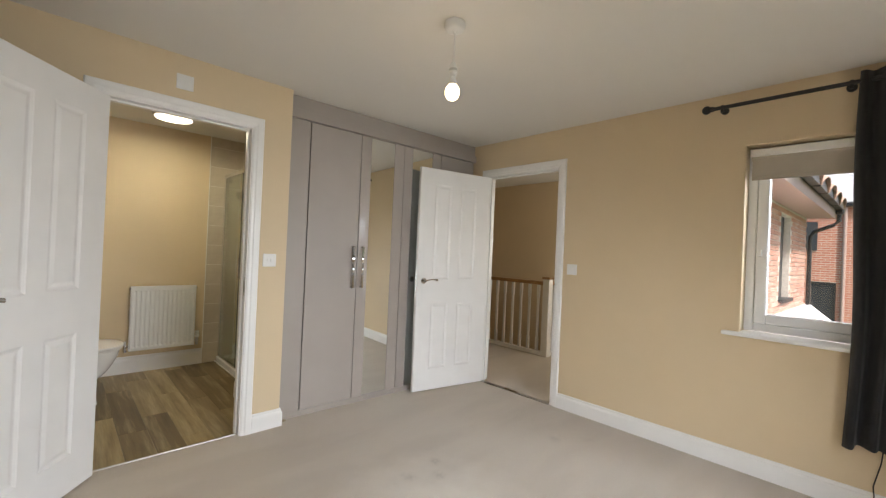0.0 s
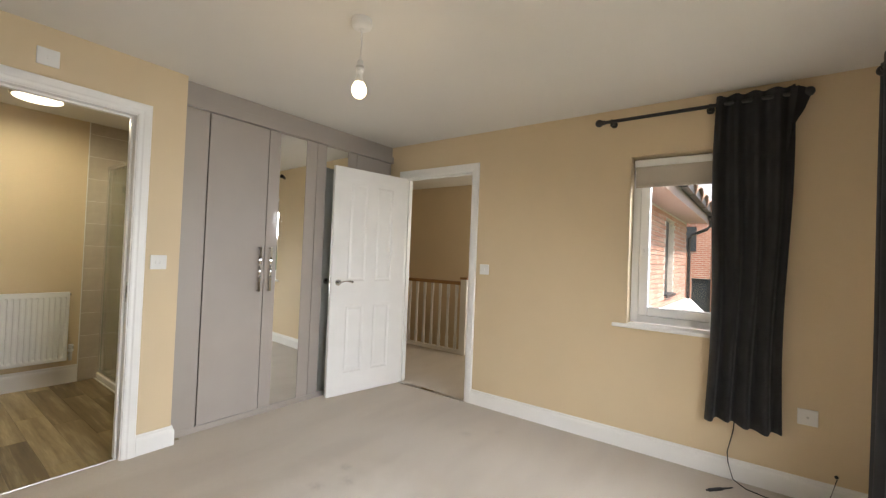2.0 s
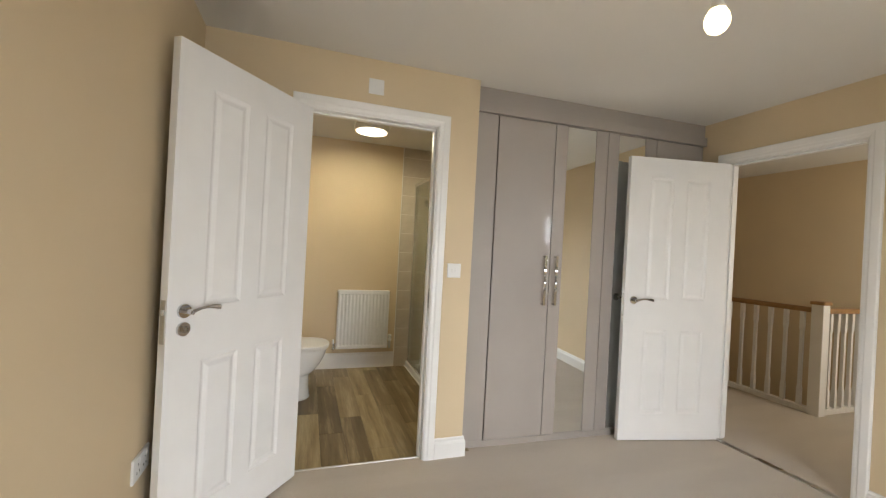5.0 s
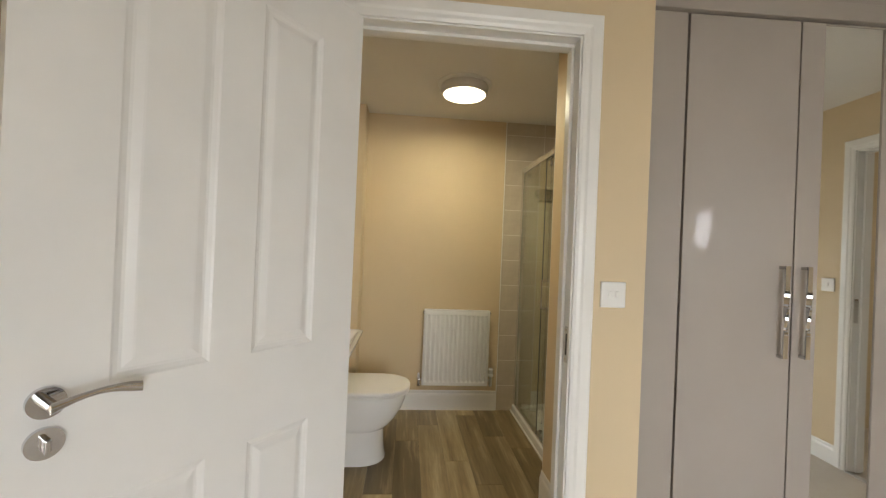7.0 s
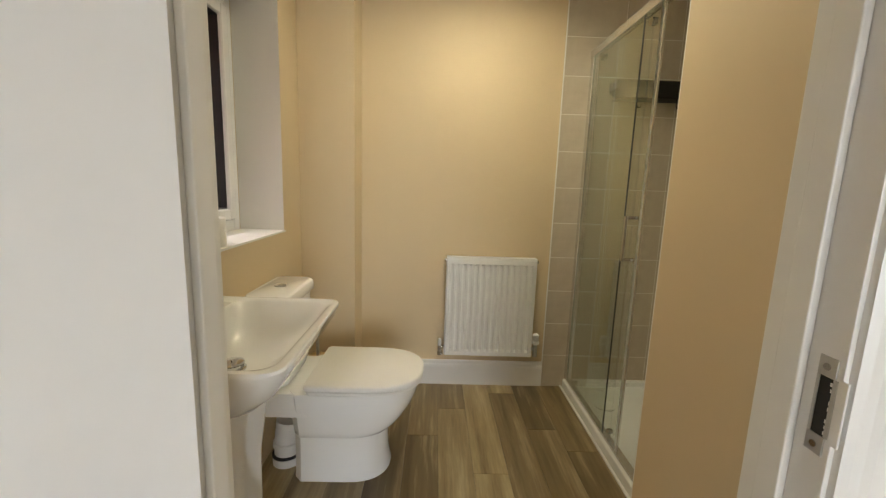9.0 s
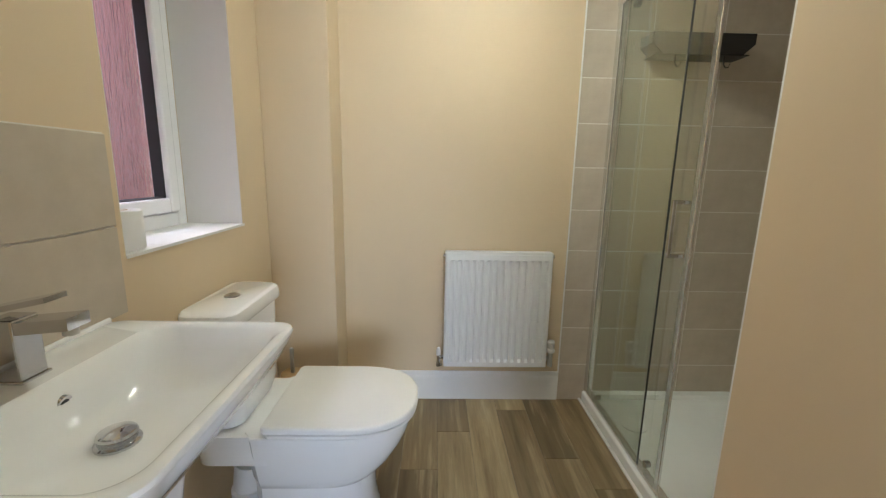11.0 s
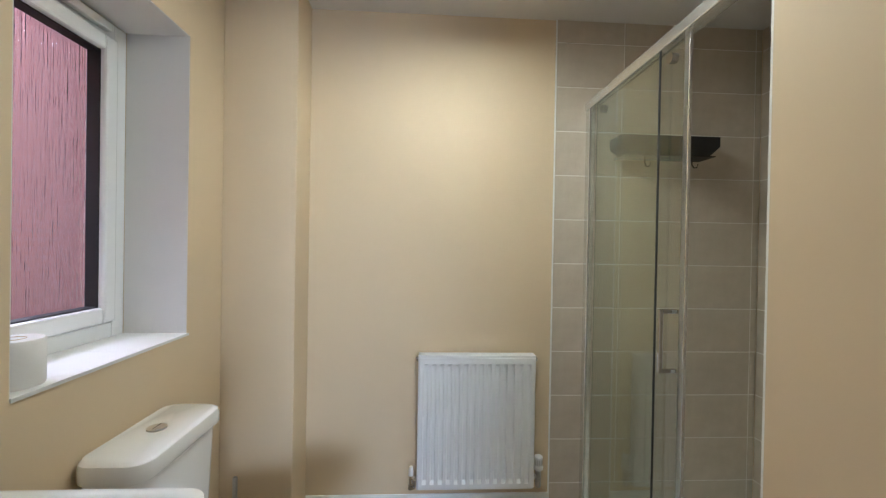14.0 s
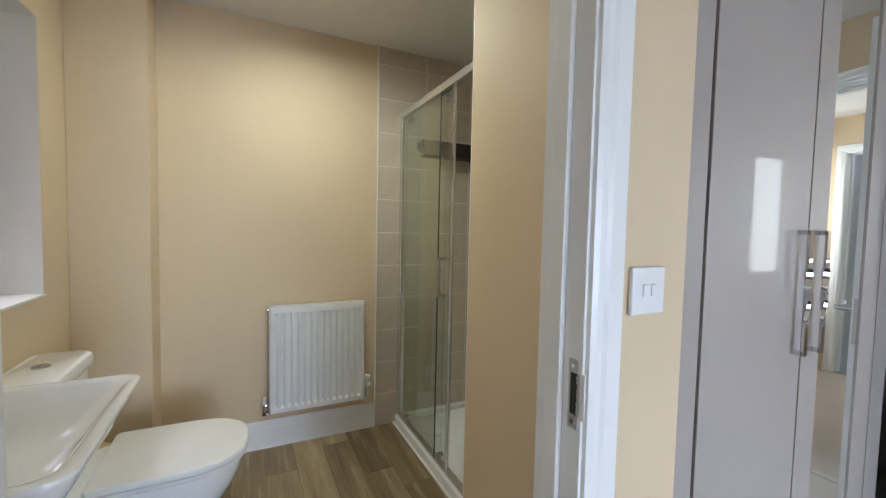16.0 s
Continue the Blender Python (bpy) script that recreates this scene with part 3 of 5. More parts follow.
# ---- doors ----
def door_leaf(name, m, label, width=0.757, height=1.975, thick=0.036, side=1, turn_lock=False, knuckle=0):
    """A four-panel moulded leaf, hinge at the origin, running along +x, thickness along y about 0."""
    root = thing(name, m, label, "door")
    s, mid = 0.149, 0.098
    pw = (width - 2 * s - mid) / 2
    xs = [0, s, s + pw, s + pw + mid, width - s, width]
    zs = [0, 0.185, 0.772, 0.985, height - 0.135, height]
    bm = bmesh.new()
    for face in (-1, 1):
        def v(x, z, d):
            return bm.verts.new((x, face * (thick / 2 - d), z))
        for i in range(5):
            for k in range(5):
                x0, x1, z0, z1 = xs[i], xs[i + 1], zs[k], zs[k + 1]
                if i in (1, 3) and k in (1, 3):
                    rings = []
                    for inset, d in ((0, 0), (0.005, 0.003), (0.014, 0.0065), (0.020, 0.0065), (0.036, 0.0015), (0.040, 0.001)):
                        rings.append([v(x0 + inset, z0 + inset, d), v(x1 - inset, z0 + inset, d), v(x1 - inset, z1 - inset, d), v(x0 + inset, z1 - inset, d)])
                    for a, b in zip(rings, rings[1:]):
                        for j in range(4):
                            bm.faces.new((a[j], a[(j + 1) % 4], b[(j + 1) % 4], b[j]))
                    bm.faces.new(rings[-1])
                else:
                    bm.faces.new((v(x0, z0, 0), v(x1, z0, 0), v(x1, z1, 0), v(x0, z1, 0)))
    bmesh.ops.remove_doubles(bm, verts=bm.verts, dist=1e-5)
    edge = [e for e in bm.edges if len(e.link_faces) == 1]
    bmesh.ops.bridge_loops(bm, edges=edge)
    part("leaf", bm, DOORP, root, local=True)
    hx, hz = width - 0.064, 0.975
    for f in (-1, 1):
        y = f * thick / 2
        lever = rod(bmesh.new(), (hx, y, hz), (hx, y + f * 0.010, hz), 0.026, seg=28)
        rod(lever, (hx, y + f * 0.009, hz), (hx, y + f * 0.050, hz), 0.0095)
        handle = part("door_handle", lever, CHROME, root, "polished chrome lever handle on round rose", smooth=True, local=True)
        pts = []
        for k in range(9):
            u = k / 8
            pts.append((hx + 0.006 - 0.125 * u, y + f * (0.052 - 0.006 * math.sin(math.pi * u)), hz + 0.001 + 0.010 * math.sin(math.pi * u * 0.9) + 0.003 * u))
        rings = []
        for k, p in enumerate(pts):
            hw, ht = 0.0055 - 0.002 * k / 8, 0.0095 - 0.004 * math.sin(math.pi * min(1, k / 7))
            rings.append([Vector(p) + Vector((0, hw * math.cos(t), ht * math.sin(t))) for t in (2 * math.pi * j / 12 for j in range(12))])
        part("lever", loft(bmesh.new(), rings), CHROME, handle, smooth=True, local=True)
        if turn_lock:
            b2 = rod(bmesh.new(), (hx, y, hz - 0.068), (hx, y + f * 0.009, hz - 0.068), 0.026, seg=28)
            lock = part("thumb_turn", b2, CHROME, root, "round chrome thumb turn", smooth=True, local=True)
            part("turn_knob", nb(hx - 0.005, y + f * 0.008, hz - 0.08, hx + 0.005, y + f * 0.028, hz - 0.056, r=0.003), CHROME, lock, local=True)
    part("latch_plate", nb(width - 0.0005, -0.012, hz - 0.115, width + 0.0016, 0.012, hz + 0.045, r=0.0005), SATIN, root, local=True)
    part("latch_bolt", nb(width + 0.001, -0.006, hz - 0.010, width + 0.011, 0.006, hz + 0.010, r=0.002), SATIN, root, local=True)
    for z in (0.20, 0.98, 1.76):
        part("hinge", rod(bmesh.new(), (-0.003, knuckle * (thick / 2 + 0.004), z - 0.05), (-0.003, knuckle * (thick / 2 + 0.004), z + 0.05), 0.006, seg=12), SATIN, root, "satin steel hinge", smooth=True, local=True)
    return root


def between(p, q, z):
    """A pose at p whose x axis runs towards q."""
    d = Vector(q) - Vector(p)
    return pose(p[0], p[1], z, 0, 0, math.degrees(math.atan2(d.y, d.x)))


BATH_HINGE, BATH_FREE = (0.0758, 2.978), (-0.388, 2.372)
HALL_HINGE, HALL_FREE = (2.938, 2.785), (2.216, 2.934)
door_leaf("bathroom_door", between(BATH_HINGE, BATH_FREE, 0.008), "white four-panel moulded door standing open with chrome lever", width=0.758, turn_lock=True, knuckle=-1)
door_leaf("landing_door", between(HALL_HINGE, HALL_FREE, 0.008), "white four-panel door standing open against the wardrobe", knuckle=-1)
door_leaf("far_door", between((5.12, 2.36), (5.55, 1.80), 0.008), "white four-panel door ajar across the landing", width=0.70)


# ---- fitted wardrobes: their fronts stand a little out of square ----
SQUARE = Matrix.Translation((1.06, WY, 0)) @ pose(0, 0, 0, 0, 0, -2.0) @ Matrix.Translation((-1.06, -WY, 0))


def turned(bm):
    bm.transform(SQUARE)
    return bm


structure("wardrobe_fascia", turned(boxes((1.0605, WY + 0.006, 2.222, XE - 0.001, WY + 0.026, ZC - 0.001))), GREIGE_MATT, "greige fascia board above the wardrobes", "trim")
structure("wardrobe_pelmet", turned(nb(1.0605, WY - 0.018, 2.156, XE - 0.001, WY + 0.03, 2.221, r=0.003)), GREIGE_MATT, "proud greige pelmet rail over wardrobe doors", "trim")
structure("wardrobe_plinth", turned(nb(1.0765, WY + 0.004, 0.0, XE - 0.02, WY + 0.03, 0.040, r=0.001)), GREIGE_MATT, "low greige plinth under the wardrobes", "trim")
structure("wardrobe_filler", turned(boxes((1.0605, WY + 0.004, 0.041, 1.228, WY + 0.024, 2.155), (2.922, WY + 0.004, 0.041, XE - 0.017, WY + 0.024, 2.155))), GREIGE_MATT, "greige filler panel between wall and wardrobe", "trim")


def bar_handle(x, y, z0, z1, parent):
    """A twisted chrome bow handle."""
    rings = []
    n = 28
    for k in range(n + 1):
        u = k / n
        z = z0 + (z1 - z0) * u
        mid = 0.5 - 0.5 * math.cos(2 * math.pi * min(max((u - 0.25) / 0.5, 0), 1))
        a = math.pi * min(max((u - 0.25) / 0.5, 0), 1)
        hw, ht = 0.0085 - 0.002 * mid, 0.003 + 0.002 * mid
        c = Vector((x, y - 0.026, z))
        ex, ey = Vector((math.cos(a), math.sin(a), 0)), Vector((-math.sin(a), math.cos(a), 0))
        rings.append([c + ex * hw + ey * ht, c - ex * hw + ey * ht, c - ex * hw - ey * ht, c + ex * hw - ey * ht])
    bm = loft(bmesh.new(), rings)
    box(bm, x - 0.0085, y - 0.027, z0, x + 0.0085, y, z0 + 0.012)
    box(bm, x - 0.0085, y - 0.027, z1 - 0.012, x + 0.0085, y, z1)
    return part("handle", turned(bm), CHROME, parent, "twisted chrome bow handle", smooth=True)


def wardrobe(x0, x1, mirror_left, label):
    root = thing("fitted_wardrobe", ((x0 + x1) / 2, WY + 0.3, 0), label, "wardrobe", "fitted wardrobes")
    t = 0.018
    part("carcass", turned(boxes((x0, WY + 0.075, 0.042, x0 + t, 3.634, 2.21), (x1 - t, WY + 0.075, 0.042, x1, 3.634, 2.21), (x0 + t, WY + 0.075, 0.042, x1 - t, 3.634, 0.06), (x0 + t, WY + 0.075, 2.19, x1 - t, 3.634, 2.21), (x0 + t, 3.62, 0.06, x1 - t, 3.634, 2.19))), GREIGE_MATT, root)
    xm = (x0 + x1) / 2
    for a, b, mirrored, hx in ((x0, xm, mirror_left, xm - 0.045), (xm, x1, not mirror_left, xm + 0.039)):
        a, b, z0, z1 = a + 0.0028, b - 0.0028, 0.045, 2.151
        if mirrored:
            ma, mb = a + 0.090, b - 0.096
            bm = boxes((a, WY, z0, ma, WY + 0.02, z1), (mb, WY, z0, b, WY + 0.02, z1), (ma, WY, z0, mb, WY + 0.02, z0 + 0.004), (ma, WY, z1 - 0.004, mb, WY + 0.02, z1))
            d = part("door", turned(bm), GREIGE, root)
            part("mirror", turned(nb(ma + 0.001, WY + 0.004, z0 + 0.004, mb - 0.001, WY + 0.010, z1 - 0.004)), MIRROR, d, "tall narrow mirror strip")
        else:
            d = part("door", turned(nb(a, WY, z0, b, WY + 0.02, z1, r=0.0015)), GREIGE, root)
        bar_handle(hx, WY, 0.928, 1.258, d)


wardrobe(1.232, 2.076, False, "greige gloss fitted wardrobe with one mirrored door")
wardrobe(2.076, 2.920, True, "greige gloss fitted wardrobe behind the open door")


# ---- windows ----
def window(name, axis, wall, u0, u1, z0, z1, sash, label, pane, gap=0.05, spacer=False, flip=1):
    """A uPVC casement set in its opening: outer frame, sash, pane. wall: the frame's room face; it goes outward by flip."""
    root = thing(name, (wall, u0, z0) if axis == "x" else (u0, wall, z0), label, "window", kind="structure")
    d = 0.065 * flip

    def ring(a0, a1, b0, b1, w, p0, p1, r):
        bm = bmesh.new()
        lo, hi = sorted((p0, p1))
        for x0, x1, y0, y1 in ((a0, a0 + w, b0, b1), (a1 - w, a1, b0, b1), (a0 + w, a1 - w, b0, b0 + w), (a0 + w, a1 - w, b1 - w, b1)):
            if axis == "x":
                box(bm, lo, x0, y0, hi, x1, y1, r)
            else:
                box(bm, x0, lo, y0, x1, hi, y1, r)
        return bm

    part("window_frame", ring(u0 + 0.001, u1 - 0.001, z0 + 0.001, z1 - 0.001, gap, wall, wall + d, 0.005), UPVC, root)
    s = part("sash", ring(u0 + gap + 0.003, u1 - gap - 0.003, z0 + gap + 0.003, z1 - gap - 0.003, sash, wall - 0.014 * flip, wall + d * 0.8, 0.008), UPVC, root)
    if spacer:
        q = gap + sash + 0.001
        part("spacer_bar", ring(u0 + q, u1 - q, z0 + q, z1 - q, 0.006, wall + 0.004 * flip, wall + 0.042 * flip, 0.001), RUBBER, s)
    q = gap + sash - 0.004
    p0, p1 = sorted((wall + 0.024 * flip, wall + 0.030 * flip)) if not spacer else sorted((wall + 0.042 * flip, wall + 0.048 * flip))
    bm = nb(p0, u0 + q, z0 + q, p1, u1 - q, z1 - q) if axis == "x" else nb(u0 + q, p0, z0 + q, u1 - q, p1, z1 - q)
    g = part("pane", bm, pane, s, "clear window pane" if pane is GLASS else "rippled obscured privacy glass pane")
    g.visible_shadow = False
    return root, s


win1, sash1 = window("window_1", "x", XE + 0.12, WIN[0], WIN[1], WIN[2] + 0.022, WIN[3], 0.060, "white uPVC casement window in a deep reveal", GLASS)
hb = nb(XE + 0.088, WIN[1] - 0.085, 1.30, XE + 0.106, WIN[1] - 0.062, 1.35, r=0.004)
wh = part("window_handle", hb, UPVC, sash1, "white casement handle")
sill = bmesh.new()
box(sill, XE - 0.035, WIN[0] - 0.055, WIN[2] - 0.004, XE - 0.001, WIN[1] + 0.085, WIN[2] + 0.022, r=0.009, seg=3)
box(sill, XE - 0.003, WIN[0] + 0.001, WIN[2] + 0.001, XE + 0.12, WIN[1] - 0.001, WIN[2] + 0.0215)
structure("window_sill", sill, GLOSS, "white painted window board with rounded nosing", "window sill", True)
structure("window_reveal", boxes((XE + 0.002, WIN[1] - 0.004, WIN[2] + 0.022, XE + 0.119, WIN[1] - 0.0005, WIN[3] - 0.001), (XE + 0.002, WIN[0], WIN[3] - 0.004, XE + 0.119, WIN[1] - 0.004, WIN[3] - 0.0005), (XE + 0.002, WIN[0] + 0.0005, WIN[2] + 0.022, XE + 0.119, WIN[0] + 0.004, WIN[3] - 0.004)), PAINT, "cream painted window reveal", "trim")
blind = thing("roller_blind", (XE + 0.08, (WIN[0] + WIN[1]) / 2, 1.93), "beige roller blind rolled up at the window head", "blind")
part("roller", rod(bmesh.new(), (XE + 0.086, WIN[0] + 0.02, 1.912), (XE + 0.086, WIN[1] - 0.02, 1.912), 0.016), BLIND, blind, smooth=True)
part("fabric", nb(XE + 0.072, WIN[0] + 0.025, 1.795, XE + 0.074, WIN[1] - 0.025, 1.945), BLIND, blind)
part("cassette", nb(XE + 0.066, WIN[0] + 0.012, 1.915, XE + 0.1055, WIN[1] - 0.012, 1.966, r=0.008), UPVC, blind, "white cassette rail")
part("bottom_bar", nb(XE + 0.068, WIN[0] + 0.025, 1.772, XE + 0.078, WIN[1] - 0.025, 1.796, r=0.003), BLIND, blind)

window("window_2", "y", YS - 0.16, SW[0], SW[1], SW[2], SW[3], 0.05, "full-height white uPVC bedroom window", GLASS, flip=-1)
window("window_4", "y", 1.27, LW[0], LW[1], LW[2], LW[3], 0.05, "white uPVC landing window", GLASS, flip=-1)
win3, sash3 = window("window_3", "x", -0.574, BW[0], BW[1], BW[2], BW[3], 0.050, "white uPVC casement with obscured glass", OBSCURE, spacer=True, flip=-1)
bath_sill = thing("bath_sill", (-0.47, BW[0], BW[2]), "white tiled inner sill of the shower room window", "window sill", kind="structure")
part("sill_bed", nb(-0.573, BW[0] + 0.001, BW[2] - 0.004, BX + 0.001, BW[1] - 0.001, BW[2] + 0.0015), GROUT, bath_sill)
for y0, y1 in ((BW[0] + 0.001, 4.018), (4.020, 4.218), (4.220, 4.418), (4.420, BW[1] - 0.001)):
    part("sill_tile", nb(-0.573, y0, BW[2] + 0.001, BX + 0.004, y1, BW[2] + 0.004, r=0.0008), GLOSS, bath_sill)
part("sill_trim", nb(BX + 0.0042, BW[0] - 0.002, BW[2] - 0.004, BX + 0.006, BW[1] + 0.002, BW[2] + 0.0045), PLASTIC, bath_sill, "thin white tile edge trim")
part("trickle_vent", nb(-0.574 + 0.0005, BW[0] + 0.09, BW[3] - 0.043, -0.552, BW[1] - 0.09, BW[3] - 0.018, r=0.004), UPVC, win3, "white trickle vent on the frame head")
reveal = thing("bath_reveal", (-0.47, BW[1], BW[2]), "white painted reveal of the shower room window", "trim", kind="structure")
for row in ((-0.573, BW[1] - 0.003, BW[2] + 0.004, BX - 0.001, BW[1] - 0.0005, BW[3] - 0.0005), (-0.573, BW[0] + 0.0005, BW[2] + 0.004, BX - 0.001, BW[0] + 0.003, BW[3] - 0.0005), (-0.573, BW[0] + 0.003, BW[3] - 0.003, BX - 0.001, BW[1] - 0.003, BW[3] - 0.0005)):
    part("reveal_lining", nb(*row), WHITE, reveal)


# ---- curtains ----
def curtain_rod(name, axis, wall, out, z, a, b, brackets, label):
    root = thing(name, (wall + out, a, z) if axis == "y" else (a, wall + out, z), label, "curtain rod")

    def at(u, o, zz):
        return (wall + o, u, zz) if axis == "y" else (u, wall + o, zz)

    part("pole", rod(bmesh.new(), at(a, out, z), at(b, out, z), 0.0115), BLACK, root, smooth=True)
    for u, s in ((a, -1), (b, 1)):
        bm = ball(bmesh.new(), at(u + s * 0.032, out, z), 0.026)
        rod(bm, at(u - s * 0.004, out, z), at(u + s * 0.016, out, z), 0.016)
        part("finial", bm, BLACK, root, smooth=True)
    for u in brackets:
        bm = rod(bmesh.new(), at(u, 0, z), at(u, out * 0.12, z), 0.022)
        rod(bm, at(u, 0, z), at(u, out, z), 0.006)
        rod(bm, at(u, out, z - 0.030), at(u, out, z + 0.014), 0.008)
        part("bracket", bm, BLACK, root, smooth=True)
    return root


def curtain(name, axis, plane, u0, u1, z0, z1, folds, depth, material, label, lean=0.0, seed=1):
    """A hanging cloth with soft folds; u runs along the wall."""
    rnd = random.Random(seed)
    nu, nz = folds * 12, 26
    ph = [rnd.uniform(-0.5, 0.5) for _ in range(folds + 2)]
    bm = bmesh.new()
    grid = []
    for k in range(nz + 1):
        v = k / nz
        z = z0 + (z1 - z0) * v
        row = []
        for i in range(nu + 1):
            s = i / nu
            f = s * folds
            wob = ph[int(f)] * (1 - (f % 1)) + ph[int(f) + 1] * (f % 1)
            amp = depth * (0.55 + 0.45 * (1 - v)) * (1 if v < 0.93 else 1.15)
            o = amp * math.sin(2 * math.pi * f + 1.6 * wob * (1.2 - v)) + 0.10 * amp * math.sin(4 * math.pi * f + wob * 3 + 1.5 * v)
            u = u0 + (u1 - u0) * (s + 0.03 * math.sin(2 * math.pi * s * folds + wob) * (1 - v)) + lean * (1 - v) + 0.012 * math.sin(6 * v + 3 * s)
            zz = z + (0.006 * math.sin(2 * math.pi * f + 1) * (1 if k == nz else 0)) + (0.014 * math.sin(7 * s + seed) if k == 0 else 0)
            row.append(bm.verts.new((plane + o, u, zz) if axis == "y" else (u, plane + o, zz)))
        grid.append(row)
    for a, b in zip(grid, grid[1:]):
        for i in range(nu):
            bm.faces.new((a[i], a[i + 1], b[i + 1], b[i]))
    me_ob = part(name, bm, material, None, label, smooth=False)
    me_ob.data.shade_smooth()
    mod = me_ob.modifiers.new("thickness", "SOLIDIFY")
    mod.thickness, mod.offset = 0.004, 0
    return tagged(me_ob, label, "curtain")


curtain_rod("curtain_rod", "y", XE, -0.085, 2.215, -0.115, 0.915, (0.865, 0.30, -0.10), "thin black metal curtain pole with ball finials")
charcoal = curtain("curtain", "y", XE - 0.088, -0.085, 0.262, 0.345, 2.262, 4, 0.036, CURTAIN, "charcoal curtain bunched to one side of the window", lean=0.02, seed=3)
fl = bmesh.new()
loft(fl, [[Vector((XE - 0.10, -0.07, 2.25)), Vector((XE - 0.05, -0.10, 2.235)), Vector((XE - 0.085, -0.165, 2.225)), Vector((XE - 0.12, -0.10, 2.245))], [Vector((XE - 0.11, -0.065, 2.15)), Vector((XE - 0.06, -0.085, 2.13)), Vector((XE - 0.085, -0.13, 2.12)), Vector((XE - 0.115, -0.09, 2.14))], [Vector((XE - 0.105, -0.06, 2.03)), Vector((XE - 0.075, -0.065, 2.03)), Vector((XE - 0.08, -0.082, 2.03)), Vector((XE - 0.10, -0.075, 2.03))], [Vector((XE - 0.095, -0.055, 1.90)), Vector((XE - 0.085, -0.057, 1.90)), Vector((XE - 0.085, -0.062, 1.90)), Vector((XE - 0.092, -0.062, 1.90))]])
part("return_flap", fl, CURTAIN, charcoal, "curtain edge folded back behind the finial", smooth=True)
curtain_rod("curtain_rod", "x", YS, 0.085, 2.215, 0.25, 2.70, (0.4, 1.5, 2.6), "thin black metal curtain pole over the wide window")
curtain("curtain", "x", YS + 0.088, 2.00, 2.74, 0.03, 2.25, 4, 0.030, CURTAIN_B, "navy charcoal curtain drawn open", seed=5)


# ---- pendant, switches ----
def pendant(x, y):
    root = thing("pendant_light", (x, y, ZC), "white ceiling pendant with a bare glowing bulb", "pendant light")
    part("ceiling_rose", lathe(bmesh.new(), [(0.001, ZC - 0.0003), (0.046, ZC - 0.0003), (0.047, ZC - 0.008), (0.046, ZC - 0.026), (0.042, ZC - 0.036), (0.034, ZC - 0.041), (0.012, ZC - 0.043), (0.005, ZC - 0.052), (0.001, ZC - 0.053)], (x, y, 0)), PLASTIC, root, smooth=True)
    part("flex", tube(bmesh.new(), [(x, y, ZC - 0.04), (x + 0.002, y, ZC - 0.10), (x - 0.001, y, ZC - 0.20)], 0.0035), PLASTIC, root, smooth=True)
    part("lamp_holder", lathe(bmesh.new(), [(0.004, 2.135), (0.012, 2.130), (0.016, 2.110), (0.019, 2.105), (0.019, 2.082), (0.016, 2.080), (0.016, 2.068), (0.012, 2.066)], (x, y, 0)), PLASTIC, root, smooth=True)
    part("holder_ring", lathe(bmesh.new(), [(0.0185, 2.104), (0.0200, 2.101), (0.0200, 2.094), (0.0185, 2.091)], (x, y, 0)), SATIN, root, smooth=True)
    part("bulb_collar", lathe(bmesh.new(), [(0.011, 2.067), (0.013, 2.056), (0.018, 2.040), (0.0245, 2.026)], (x, y, 0)), PLASTIC, root, smooth=True)
    b = part("bulb", lathe(bmesh.new(), [(0.001, 2.030), (0.022, 2.0255), (0.031, 2.012), (0.0345, 1.997), (0.033, 1.980), (0.026, 1.966), (0.014, 1.957), (0.001, 1.955)], (x, y, 0)), BULBG, root, "warm glowing opal bulb", smooth=True)
    b.visible_shadow = False


pendant(1.228, 1.578)


def wall_plate(name, axis, wall, u, z, out, label, category, w=0.086, h=0.086, rockers=1, sockets=0):
    """A square accessory plate; out is the way it stands off the wall, +1 or -1."""
    root = thing(name, (wall, u, z) if axis == "x" else (u, wall, z), label, category)

    def put(a0, b0, a1, b1, d0, d1, r):
        lo, hi = sorted((wall + out * d0, wall + out * d1))
        return nb(lo, u + a0, z + b0, hi, u + a1, z + b1, r=r) if axis == "x" else nb(u + a0, lo, z + b0, u + a1, hi, z + b1, r=r)

    part("plate", put(-w / 2, -h / 2, w / 2, h / 2, 0.0005, 0.010, 0.003), PLASTIC, root)
    for k in range(rockers):
        c = (k - (rockers - 1) / 2) * 0.022
        part("rocker", put(c - 0.006, -0.010, c + 0.006, 0.012, 0.009, 0.0135, 0.0015), PLASTIC, root)
    for k in range(sockets):
        c = (k - (sockets - 1) / 2) * 0.062
        part("switch_rocker", put(c + 0.010, 0.014, c + 0.020, 0.030, 0.009, 0.013, 0.001), PLASTIC, root)
        for a, b, ww in ((0, 0.012, 0.003), (-0.011, -0.014, 0.005), (0.011, -0.014, 0.005)):
            part("pin_hole", put(c + a - ww / 2, b - 0.004, c + a + ww / 2, b + 0.004, 0.0098, 0.0105, 0.0), RUBBER, root)
    return root


